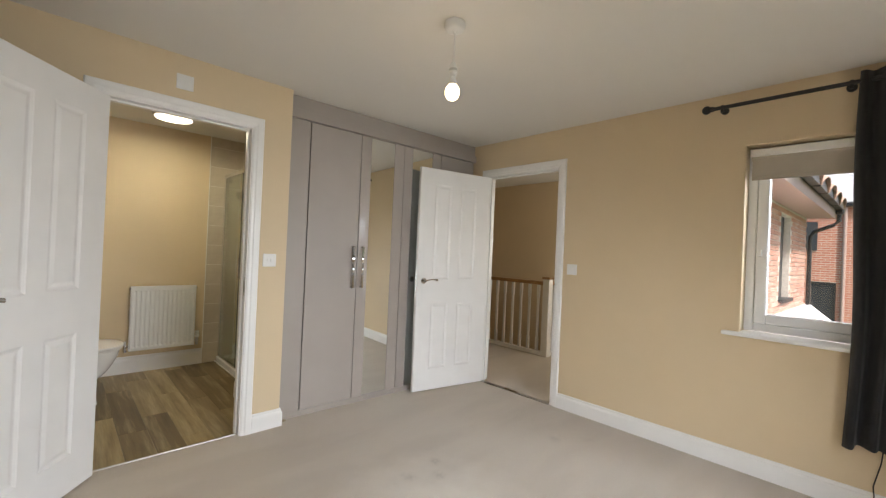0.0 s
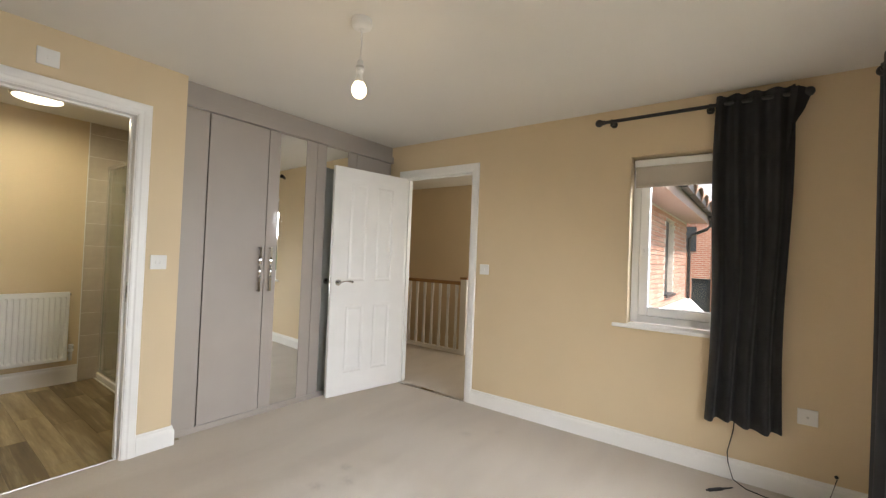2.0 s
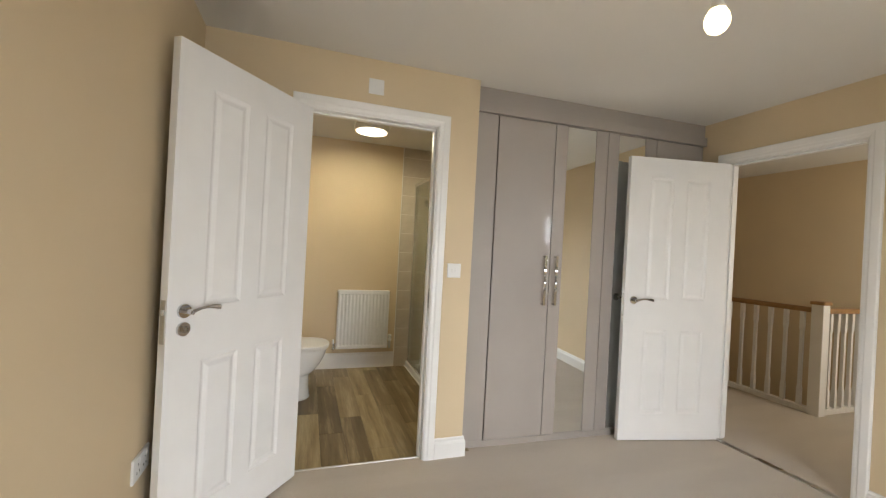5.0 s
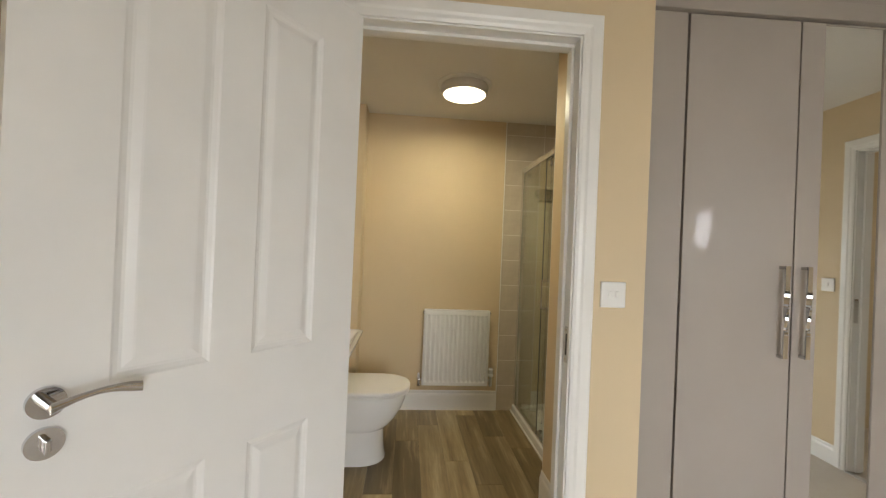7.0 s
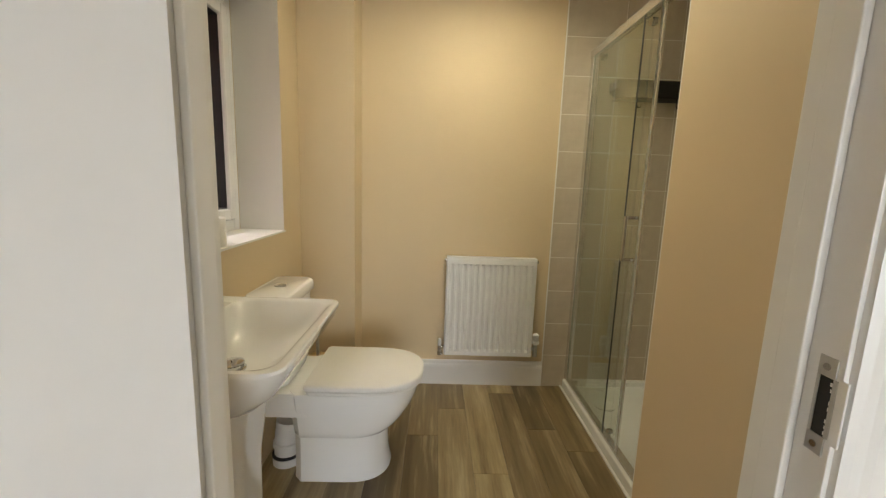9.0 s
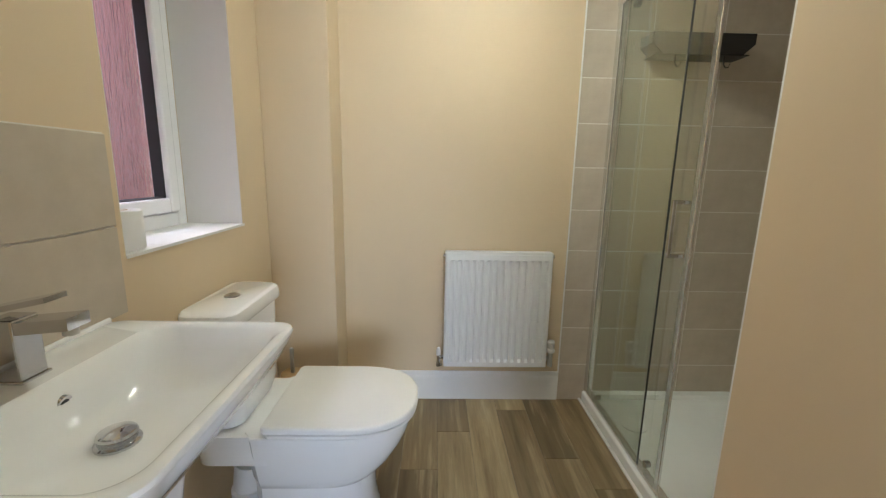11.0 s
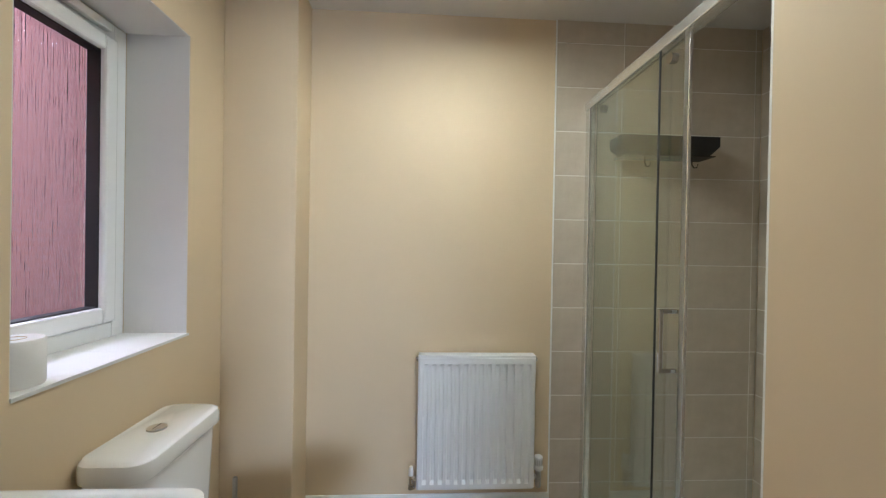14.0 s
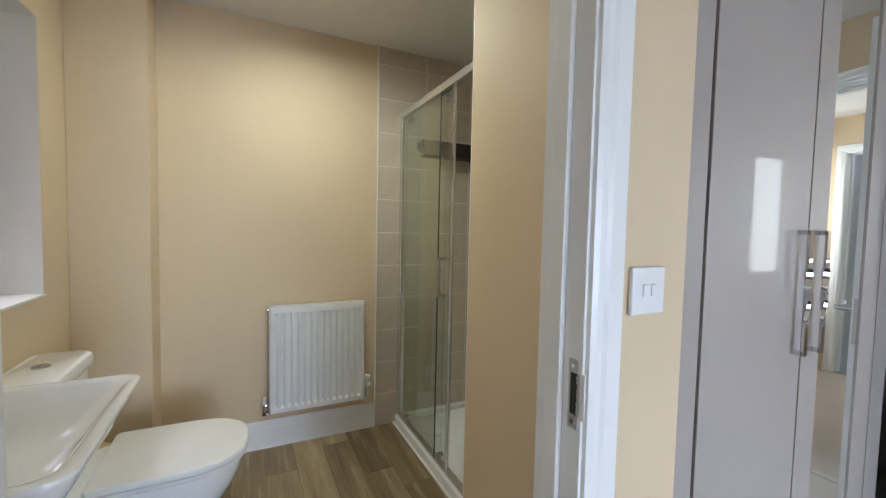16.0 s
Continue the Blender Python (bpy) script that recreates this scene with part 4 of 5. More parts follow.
wall_plate("light_switch", "y", YN, 0.946, 1.139, -1, "white double light switch beside the shower room door", "light switch", rockers=2)
wall_plate("light_switch", "x", XE, 1.872, 1.146, -1, "white single light switch beside the landing door", "light switch")
wall_plate("fan_isolator", "y", YN, 0.421, 2.165, -1, "white fan isolator switch above the door", "isolator switch")
sp = wall_plate("aerial_socket", "x", XE, -0.181, 0.447, -1, "white aerial socket plate low on the wall", "socket", rockers=0)
part("aerial_pin", rod(bmesh.new(), (XE - 0.014, -0.181, 0.447), (XE - 0.009, -0.181, 0.447), 0.006, seg=14), SATIN, sp, smooth=True)
wall_plate("power_socket", "x", XL, 2.39, 0.437, 1, "white double power socket low on the wall", "socket", w=0.146, rockers=0, sockets=2)
cab = tube(bmesh.new(), [(XE - 0.010, 0.135, 0.40), (XE - 0.012, 0.145, 0.28), (XE - 0.022, 0.17, 0.16), (XE - 0.026, 0.165, 0.10), (XE - 0.05, 0.14, 0.02), (XE - 0.10, 0.08, 0.006), (XE - 0.14, -0.05, 0.006), (XE - 0.12, -0.2, 0.006), (XE - 0.06, -0.26, 0.03), (XE - 0.02, -0.30, 0.16)], 0.0028)
tagged(part("cable_grommet", ball(bmesh.new(), (XE - 0.004, -0.300, 0.165), 0.009, 14), RUBBER, None, "small black cable grommet in the wall", True), "small black cable grommet in the wall", "grommet")
cable = tagged(part("loose_cable", cab, RUBBER, None, "thin dark cable trailing down the wall", True), "thin dark cable trailing down the wall to the carpet", "cable")
plug = bmesh.new()
rod(plug, (2.70, 0.245, 0.010), (2.76, 0.19, 0.010), 0.009, seg=14)
rod(plug, (2.76, 0.19, 0.010), (2.82, 0.14, 0.008), 0.006, 0.003, seg=12)
rod(plug, (2.685, 0.258, 0.011), (2.70, 0.245, 0.011), 0.0045, seg=12)
tagged(part("cable_plug", plug, RUBBER, None, "black cable connector lying on the carpet", True), "black cable connector lying on the carpet", "plug")

# ---- landing balustrade ----
bal = thing("banister", (4.345, 2.94, 0), "white spindle balustrade with oak handrail", "banister")
newel = part("newel_post", nb(4.30, 2.90, -0.002, 4.39, 2.99, 0.955, r=0.004), GLOSS, bal)
part("newel_cap", nb(4.29, 2.89, 0.955, 4.40, 3.00, 0.985, r=0.008), OAK, newel, "oak newel cap")
part("handrail", nb(4.315, 2.99, 0.88, 4.375, 5.199, 0.925, r=0.012), OAK, bal, "oak handrail")
part("base_rail", nb(4.315, 2.99, -0.002, 4.375, 5.199, 0.045, r=0.004), GLOSS, bal)
part("handrail", nb(4.39, 2.915, 0.88, 5.049, 2.975, 0.925, r=0.012), OAK, bal, "oak handrail")
part("base_rail", nb(4.39, 2.915, -0.002, 5.049, 2.975, 0.045, r=0.004), GLOSS, bal)


def spindle(x, y):
    s0, s1 = 0.016, 0.0125
    rings = [[Vector((x + dx * s, y + dy * s, z)) for dx, dy in ((1, 1), (-1, 1), (-1, -1), (1, -1))] for z, s in ((0.045, s0), (0.19, s0), (0.22, s1), (0.70, s1), (0.73, s0), (0.88, s0))]
    return loft(bmesh.new(), rings)


for k in range(16):
    part("spindle", spindle(4.345, 3.075 + 0.1315 * k), GLOSS, bal)
for k in range(6):
    part("spindle", spindle(4.48 + 0.10 * k, 2.945), GLOSS, bal)


# ---- shower room: radiator ----
def radiator(x0, x1, z0, z1, wall):
    root = thing("radiator", ((x0 + x1) / 2, wall, z0), "white fluted panel radiator on the wall above the skirting", "radiator")
    yf, nfl = wall - 0.075, 14
    bm = bmesh.new()
    pitch = (x1 - x0 - 0.026) / nfl
    cols = []
    for k in range(nfl):
        c = x0 + 0.013 + pitch * (k + 0.5)
        for d, on in ((-0.5, 0), (-0.30, 0), (-0.20, 1), (0.20, 1), (0.30, 0)):
            cols.append((c + d * pitch, on))
    cols = [(x0 + 0.004, 0)] + cols + [(x1 - 0.013, 0), (x1 - 0.004, 0)]
    levels = [(z0 + 0.006, 0), (z0 + 0.028, 0), (z0 + 0.044, 1), (z1 - 0.046, 1), (z1 - 0.038, 0), (z1 - 0.012, 0)]
    grid = [[bm.verts.new((x, yf + 0.011 * on * up, z)) for x, on in cols] for z, up in levels]
    for a, b in zip(grid, grid[1:]):
        for i in range(len(cols) - 1):
            bm.faces.new((a[i], a[i + 1], b[i + 1], b[i]))
    rim = [bm.verts.new((x, yf + 0.014, z)) for x, z in ((x0, z0), (x1, z0), (x1, z1 - 0.006), (x0, z1 - 0.006))]
    out = [grid[0], [r[-1] for r in grid], grid[-1][::-1], [r[0] for r in grid][::-1]]
    for k, line in enumerate(out):
        bm.faces.new([rim[k], *line, rim[(k + 1) % 4]])
    part("front_panel", bm, RADW, root)
    part("back_body", nb(x0 + 0.006, yf + 0.014, z0 + 0.004, x1 - 0.006, wall - 0.020, z1 - 0.01, r=0.004), RADW, root)
    part("top_grille", boxes((x0, yf + 0.003, z1 - 0.012, x1, wall - 0.022, z1), *[(x0 + 0.01 + k * (x1 - x0 - 0.02) / 24, yf + 0.016, z1 - 0.022, x0 + 0.016 + k * (x1 - x0 - 0.02) / 24, wall - 0.022, z1 - 0.016) for k in range(25)]), RADW, root)
    for x in (x0 - 0.001, x1 + 0.001):
        part("side_panel", nb(min(x, x - 0.002), yf + 0.010, z0 + 0.004, max(x, x + 0.002), wall - 0.022, z1 - 0.004, r=0.001), RADW, root)
        part("wall_bracket", nb(x - 0.02 if x > x0 + 0.1 else x + 0.02, wall - 0.022, z0 + 0.1, x - 0.05 if x > x0 + 0.1 else x + 0.05, wall - 0.0005, z1 - 0.1), RADW, root)
    for xa, xb in ((x0 - 0.012, x0 + 0.002), (x1 - 0.002, x1 + 0.012)):
        part("blanking_plug", rod(bmesh.new(), (xa, wall - 0.045, z1 - 0.022), (xb, wall - 0.045, z1 - 0.022), 0.010), CHROME, root, "chrome blanking plug", smooth=True)
    # lockshield valve
    zl = z0 + 0.040
    yl = wall - 0.040
    b1 = rod(bmesh.new(), (x0 + 0.004, yl, zl), (x0 - 0.030, yl, zl), 0.009)
    rod(b1, (x0 - 0.028, yl, zl - 0.045), (x0 - 0.028, yl, zl + 0.012), 0.009)
    rod(b1, (x0 - 0.028, yl, zl - 0.048), (x0 - 0.028, yl, zl - 0.032), 0.0125, seg=6)
    rod(b1, (x0 - 0.014, yl, zl), (x0 - 0.004, yl, zl), 0.0125, seg=6)
    rod(b1, (x0 - 0.028, yl, zl - 0.042), (x0 - 0.012, yl, zl - 0.042), 0.007)
    v = part("lockshield_valve", b1, CHROME, root, "chrome lockshield valve", smooth=True)
    part("valve_cap", lathe(bmesh.new(), [(0.011, zl + 0.012), (0.011, zl + 0.035), (0.007, zl + 0.052), (0.001, zl + 0.053)], (x0 - 0.028, yl, 0)), PLASTIC, v, smooth=True)
    part("supply_pipe", rod(bmesh.new(), (x0 - 0.014, yl, zl - 0.042), (x0 - 0.014, wall - 0.001, zl - 0.042), 0.0065), CHROME, root, smooth=True)
    # thermostatic valve
    b2 = rod(bmesh.new(), (x1 - 0.004, yl, zl), (x1 + 0.030, yl, zl), 0.009)
    rod(b2, (x1 + 0.030, yl, zl - 0.040), (x1 + 0.030, yl, zl + 0.030), 0.0125)
    rod(b2, (x1 + 0.030, yl, zl - 0.045), (x1 + 0.030, yl, zl - 0.030), 0.0135, seg=6)
    rod(b2, (x1 + 0.006, yl, zl), (x1 + 0.016, yl, zl), 0.0125, seg=6)
    t = part("thermostat_valve", b2, SATIN, root, "metal thermostatic valve body", smooth=True)
    zt = zl + 0.028
    head = part("thermostat_head", lathe(bmesh.new(), [(0.012, zt), (0.020, zt + 0.006), (0.022, zt + 0.016), (0.019, zt + 0.022), (0.0165, zt + 0.024), (0.0165, zt + 0.052), (0.019, zt + 0.055), (0.019, zt + 0.062), (0.012, zt + 0.068), (0.001, zt + 0.069)], (x1 + 0.030, yl, 0)), PLASTIC, t, "white thermostat head", smooth=True)
    for k in range(12):
        a = 2 * math.pi * k / 12
        cx, cy = x1 + 0.030 + 0.0170 * math.cos(a), yl + 0.0170 * math.sin(a)
        part("grip_slot", nb(cx - 0.0013, cy - 0.0013, zt + 0.028, cx + 0.0013, cy + 0.0013, zt + 0.050), SATIN, t)
    part("supply_pipe", rod(bmesh.new(), (x1 + 0.030, yl, zl - 0.042), (x1 + 0.030, wall - 0.001, zl - 0.042), 0.0065), CHROME, root, smooth=True)


radiator(0.412, 0.926, 0.210, 0.803, BY1)


# ---- toilet ----
def toilet(cy):
    root = thing("toilet", (-0.05, cy, 0), "white close-coupled toilet with the lid down", "toilet")
    rings = [dshape(-0.205, xf, cy, hw, z, power=p) for xf, hw, z, p in (
        (0.172, 0.147, 0.002, 2.4), (0.168, 0.144, 0.015, 2.4), (0.160, 0.139, 0.08, 2.4), (0.157, 0.138, 0.188, 2.4), (0.160, 0.1385, 0.191, 2.4), (0.178, 0.144, 0.197, 2.4),
        (0.206, 0.153, 0.222, 2.3), (0.232, 0.162, 0.256, 2.3), (0.262, 0.173, 0.306, 2.3), (0.280, 0.181, 0.350, 2.3), (0.288, 0.185, 0.382, 2.3), (0.290, 0.186, 0.396, 2.3), (0.286, 0.183, 0.3995, 2.3))]
    part("pan", loft(bmesh.new(), rings), CERAMIC, root, smooth=True)
    part("pan_back", loft(bmesh.new(), [rrect(-0.355, cy - 0.175, -0.10, cy + 0.175, z, r) for z, r in ((0.30, 0.05), (0.345, 0.045), (0.390, 0.04), (0.396, 0.035))]), CERAMIC, root, smooth=True)
    part("seat", loft(bmesh.new(), [dshape(xb, xf, cy, hw, z, back=0.014, power=2.4) for xb, xf, hw, z in ((-0.135, 0.300, 0.187, 0.4005), (-0.137, 0.305, 0.191, 0.404), (-0.137, 0.305, 0.191, 0.412), (-0.135, 0.301, 0.188, 0.4145))]), PLASTIC, root, smooth=True)
    part("lid", loft(bmesh.new(), [dshape(xb, xf, cy, hw, z, back=0.012, power=2.4) for xb, xf, hw, z in ((-0.142, 0.304, 0.190, 0.4165), (-0.145, 0.309, 0.195, 0.420), (-0.145, 0.309, 0.195, 0.434), (-0.143, 0.306, 0.192, 0.438), (-0.138, 0.300, 0.186, 0.440))]), PLASTIC, root, "white lid closed", smooth=True)
    for s in (-1, 1):
        part("hinge", rod(bmesh.new(), (-0.150, cy + s * 0.085, 0.409), (-0.150, cy + s * 0.055, 0.409), 0.008), PLASTIC, root, smooth=True)
    y0, y1 = cy - 0.180, cy + 0.178
    part("cistern", loft(bmesh.new(), [rrect(-0.366, y0 + 0.035, -0.225, y1 - 0.035, 0.403, 0.05), rrect(-0.366, y0 + 0.022, -0.214, y1 - 0.022, 0.45, 0.042), rrect(-0.366, y0 + 0.008, -0.208, y1 - 0.008, 0.725, 0.044)]), CERAMIC, root, smooth=True)
    lid = part("cistern_lid", loft(bmesh.new(), [rrect(-0.367, y0 - 0.004, -0.199, y1 + 0.004, 0.728, 0.044), rrect(-0.367, y0 - 0.006, -0.196, y1 + 0.006, 0.733, 0.046), rrect(-0.367, y0 - 0.006, -0.196, y1 + 0.006, 0.758, 0.046), rrect(-0.366, y0 - 0.002, -0.200, y1 + 0.002, 0.770, 0.044), rrect(-0.362, y0 + 0.008, -0.210, y1 - 0.008, 0.776, 0.038)]), CERAMIC, root, smooth=True)
    part("flush_button", lathe(bmesh.new(), [(0.024, 0.776), (0.024, 0.780), (0.021, 0.782), (0.001, 0.782)], (-0.288, cy, 0)), SATIN, lid, "round chrome dual flush button", smooth=True)
    part("button_split", nb(-0.2885, cy - 0.020, 0.7815, -0.2875, cy + 0.020, 0.7825), RUBBER, lid)
    b = tube(bmesh.new(), [(-0.26, cy - 0.02, 0.20), (-0.27, cy - 0.02, 0.12), (-0.275, cy - 0.02, 0.001)], 0.052, seg=20)
    lathe(b, [(0.058, 0.001), (0.058, 0.030), (0.053, 0.034), (0.053, 0.001)], (-0.275, cy - 0.02, 0))
    lathe(b, [(0.053, 0.075), (0.058, 0.08), (0.058, 0.10), (0.053, 0.105)], (-0.272, cy - 0.02, 0))
    part("waste_pipe", b, PLASTIC, root, "white soil pipe behind the pan", smooth=True)
    part("pipe_seal", lathe(bmesh.new(), [(0.054, 0.036), (0.060, 0.038), (0.060, 0.046), (0.054, 0.048)], (-0.275, cy - 0.02, 0)), RUBBER, root, smooth=True)


toilet(4.182)


# ---- basin ----
def basin():
    x0, x1, y0, y1, zt = BX + 0.0015, 0.050, 3.292, 3.808, 0.838
    root = thing("basin", ((x0 + x1) / 2, 3.55, 0), "white ceramic pedestal basin with polished rim", "basin")

    def ring(i, z, r):
        return rrect(x0 + i[0], y0 + i[1], x1 - i[2], y1 - i[1], z, r, 8)
    rings = [ring((0.0, 0.130, 0.20), 0.655, 0.04), ring((0.0, 0.115, 0.165), 0.66, 0.05), ring((0.0, 0.070, 0.095), 0.70, 0.06), ring((0.0, 0.028, 0.040), 0.755, 0.055), ring((0.0, 0.010, 0.012), 0.80, 0.05), ring((0.0, 0.001, 0.002), 0.826, 0.045), ring((0.0, 0.0, 0.0), 0.832, 0.044), ring((0.0, 0.002, 0.002), zt, 0.043), ring((0.004, 0.010, 0.010), zt + 0.002, 0.038),
             ring((0.105, 0.019, 0.022), zt - 0.001, 0.05), ring((0.112, 0.026, 0.030), zt - 0.008, 0.055), ring((0.120, 0.048, 0.056), zt - 0.045, 0.065), ring((0.130, 0.085, 0.085), zt - 0.085, 0.07), ring((0.145, 0.135, 0.115), zt - 0.108, 0.06), ring((0.170, 0.205, 0.145), zt - 0.116, 0.035), ring((0.185, 0.232, 0.168), zt - 0.118, 0.02)]
    part("bowl", loft(bmesh.new(), rings), CERAMIC, root, smooth=True)
    part("upstand", nb(x0, y0 + 0.012, zt - 0.004, x0 + 0.013, y1 - 0.012, zt + 0.012, r=0.005, seg=3), CERAMIC, root, smooth=True)
    part("pedestal", loft(bmesh.new(), [rrect(x0 + 0.03, 3.55 - hw, x0 + 0.03 + d, 3.55 + hw, z, 0.05, 8) for z, hw, d in ((0.001, 0.110, 0.235), (0.03, 0.103, 0.222), (0.20, 0.093, 0.205), (0.45, 0.093, 0.207), (0.60, 0.104, 0.225), (0.66, 0.116, 0.245))]), CERAMIC, root, smooth=True)
    w = (-0.172, 3.55)
    waste = part("waste", lathe(bmesh.new(), [(0.034, 0.721), (0.034, 0.725), (0.028, 0.727), (0.028, 0.735), (0.030, 0.738), (0.028, 0.742), (0.014, 0.747), (0.001, 0.748)], (*w, 0)), CHROME, root, "domed chrome click-clack waste", smooth=True)
    ov = rod(bmesh.new(), (-0.256, 3.55, 0.794), (-0.250, 3.55, 0.792), 0.014, seg=24)
    o = part("overflow", ov, CHROME, root, "round chrome overflow ring", smooth=True)
    part("overflow_hole", rod(bmesh.new(), (-0.2515, 3.55, 0.7925), (-0.2492, 3.55, 0.7918), 0.008, seg=18), RUBBER, o)
    tap = thing("basin_tap", (-0.310, 3.55, zt), "square chrome mixer tap on the basin", "tap")
    part("body", nb(-0.334, 3.527, zt + 0.001, -0.288, 3.573, zt + 0.105, r=0.003), CHROME, tap)
    part("base_plate", nb(-0.337, 3.524, zt + 0.0005, -0.285, 3.576, zt + 0.005, r=0.001), CHROME, tap)
    sp = bmesh.new()
    loft(sp, [[Vector((x, 3.55 + a, z + b)) for a, b in ((-0.021, 0), (0.021, 0), (0.021, 0.020), (-0.021, 0.020))] for x, z in ((-0.30, zt + 0.080), (-0.205, zt + 0.090))])
    part("spout", sp, CHROME, tap)
    part("aerator", rod(bmesh.new(), (-0.220, 3.55, zt + 0.089), (-0.220, 3.55, zt + 0.077), 0.011), SATIN, tap, smooth=True)
    lv = bmesh.new()
    loft(lv, [[Vector((x, 3.55 + a, z + b)) for a, b in ((-0.020, 0), (0.020, 0), (0.020, 0.009), (-0.020, 0.009))] for x, z in ((-0.334, zt + 0.112), (-0.235, zt + 0.134))])
    part("lever", lv, CHROME, tap)


basin()

# splashback of two tile rows
splash = thing("splashback", (BX, 3.55, 0.84), "two rows of taupe tiles behind the basin", "splashback")
part("tile_bed", nb(BX, 3.245, 0.842, BX + 0.005, 3.849, 1.249), GROUT, splash)
for r in range(2):
    for y0, y1 in ((3.246, 3.545), (3.549, 3.848)):
        part("tile", nb(BX + 0.003, y0, 0.843 + 0.2035 * r, BX + 0.011, y1, 1.0425 + 0.2035 * r, r=0.0012, seg=1), TILE, splash)

roll = thing("toilet_roll", (-0.432, 3.948, BW[2] + 0.004), "white toilet roll standing on the window sill", "toilet roll")
zr = BW[2] + 0.0045
part("paper", lathe(bmesh.new(), [(0.021, zr), (0.049, zr), (0.051, zr + 0.004), (0.051, zr + 0.094), (0.049, zr + 0.098), (0.021, zr + 0.098)], (-0.432, 3.948, 0), 32), PAPER, roll, smooth=True)
part("core", lathe(bmesh.new(), [(0.0205, zr + 0.001), (0.0205, zr + 0.099), (0.0195, zr + 0.099), (0.0195, zr + 0.001)], (-0.432, 3.948, 0)), BAMBOO, roll, smooth=True)

brush = thing("toilet_brush", (-0.262, 4.590, 0), "black toilet brush holder with bamboo lid", "toilet brush")
part("holder", lathe(bmesh.new(), [(0.040, 0.001), (0.046, 0.004), (0.047, 0.270), (0.044, 0.272)], (-0.262, 4.590, 0)), BLACK, brush, smooth=True)
part("lid", lathe(bmesh.new(), [(0.049, 0.2725), (0.050, 0.275), (0.050, 0.291), (0.047, 0.295), (0.001, 0.296)], (-0.262, 4.590, 0)), BAMBOO, brush, "bamboo lid", smooth=True)
part("handle", lathe(bmesh.new(), [(0.0085, 0.294), (0.0085, 0.405), (0.007, 0.409), (0.001, 0.410)], (-0.262, 4.590, 0)), SATIN, brush, "metal handle", smooth=True)


# ---- ceiling lamp ----
lx, ly = 0.575, 4.215
cl = thing("ceiling_lamp", (lx, ly, ZC), "round white flush ceiling lamp, lit", "ceiling light")
part("base_ring", lathe(bmesh.new(), [(0.001, ZC - 0.0005), (0.168, ZC - 0.0005), (0.170, ZC - 0.006), (0.160, ZC - 0.012), (0.145, ZC - 0.013)], (lx, ly, 0), 48), PLASTIC, cl, smooth=True)
part("body", lathe(bmesh.new(), [(0.146, ZC - 0.010), (0.150, ZC - 0.030), (0.146, ZC - 0.058), (0.136, ZC - 0.068), (0.128, ZC - 0.068)], (lx, ly, 0), 48), LAMPBODY, cl, "grey metal lamp body", smooth=True)
df = part("diffuser", lathe(bmesh.new(), [(0.134, ZC - 0.060), (0.133, ZC - 0.068), (0.128, ZC - 0.074), (0.08, ZC - 0.078), (0.001, ZC - 0.079)], (lx, ly, 0), 48), DIFFUSER, cl, "glowing opal diffuser", smooth=True)
df.visible_shadow = False


# ---- shower ----
def tray():
    x0, x1, y0, y1 = 1.142, SHX - 0.012, NY + 0.012, BY1 - 0.010
    root = thing("shower_tray", ((x0 + x1) / 2, (y0 + y1) / 2, 0), "low white shower tray with round drain", "shower tray")
    rings = [rrect(x0, y0, x1, y1, 0.0, 0.02), rrect(x0, y0, x1, y1, 0.050, 0.02), rrect(x0 + 0.004, y0 + 0.004, x1 - 0.004, y1 - 0.004, 0.055, 0.02), rrect(x0 + 0.055, y0 + 0.045, x1 - 0.045, y1 - 0.045, 0.055, 0.05), rrect(x0 + 0.070, y0 + 0.06, x1 - 0.06, y1 - 0.06, 0.036, 0.05), rrect(x0 + 0.30, y0 + 0.45, x1 - 0.40, y1 - 0.45, 0.031, 0.03)]
    part("tray_body", loft(bmesh.new(), rings), ACRYLIC, root, smooth=True)
    part("drain_cover", lathe(bmesh.new(), [(0.055, 0.033), (0.055, 0.040), (0.050, 0.043), (0.001, 0.044)], (1.30, 4.60, 0)), PLASTIC, root, "round white drain cover", smooth=True)


tray()
structure("tray_seal", nb(1.130, NY + 0.01, 0.0, 1.1415, BY1 - 0.008, 0.010, r=0.003), PLASTIC, "white sealant strip along the shower tray", "trim")
scr = thing("shower_screen", (1.172, 4.3, 0.056), "sliding glass shower screen in a polished frame, pushed open", "shower screen")
part("wall_post", nb(1.156, BY1 - 0.050, 0.056, 1.188, BY1 - 0.0095, 1.905, r=0.002), ALU, scr)
part("wall_post", nb(1.156, NY + 0.0095, 0.056, 1.188, NY + 0.040, 1.905, r=0.002), ALU, scr)
part("top_rail", nb(1.150, NY + 0.010, 1.905, 1.194, BY1 - 0.010, 1.943, r=0.004), ALU, scr)
part("bottom_rail", nb(1.154, NY + 0.040, 0.056, 1.190, BY1 - 0.050, 0.072, r=0.003), ALU, scr)
fixed = part("fixed_panel", nb(1.158, 4.309, 0.072, 1.163, BY1 - 0.05, 1.905), SHOWER, scr, "clear greenish glass panel")
slide = part("sliding_panel", nb(1.178, 4.212, 0.072, 1.183, 4.80, 1.904), SHOWER, scr, "clear greenish sliding glass panel")
fixed.visible_shadow = slide.visible_shadow = False
part("edge_seal", nb(1.1575, 4.305, 0.072, 1.1635, 4.3095, 1.905, r=0.0008), ANTHRACITE, fixed)
part("edge_profile", nb(1.176, 4.188, 0.072, 1.185, 4.193, 1.904, r=0.001), ALU, slide)
part("clear_seal", nb(1.177, 4.193, 0.072, 1.184, 4.2125, 1.904), FROSTED, slide, "milky plastic door seal")
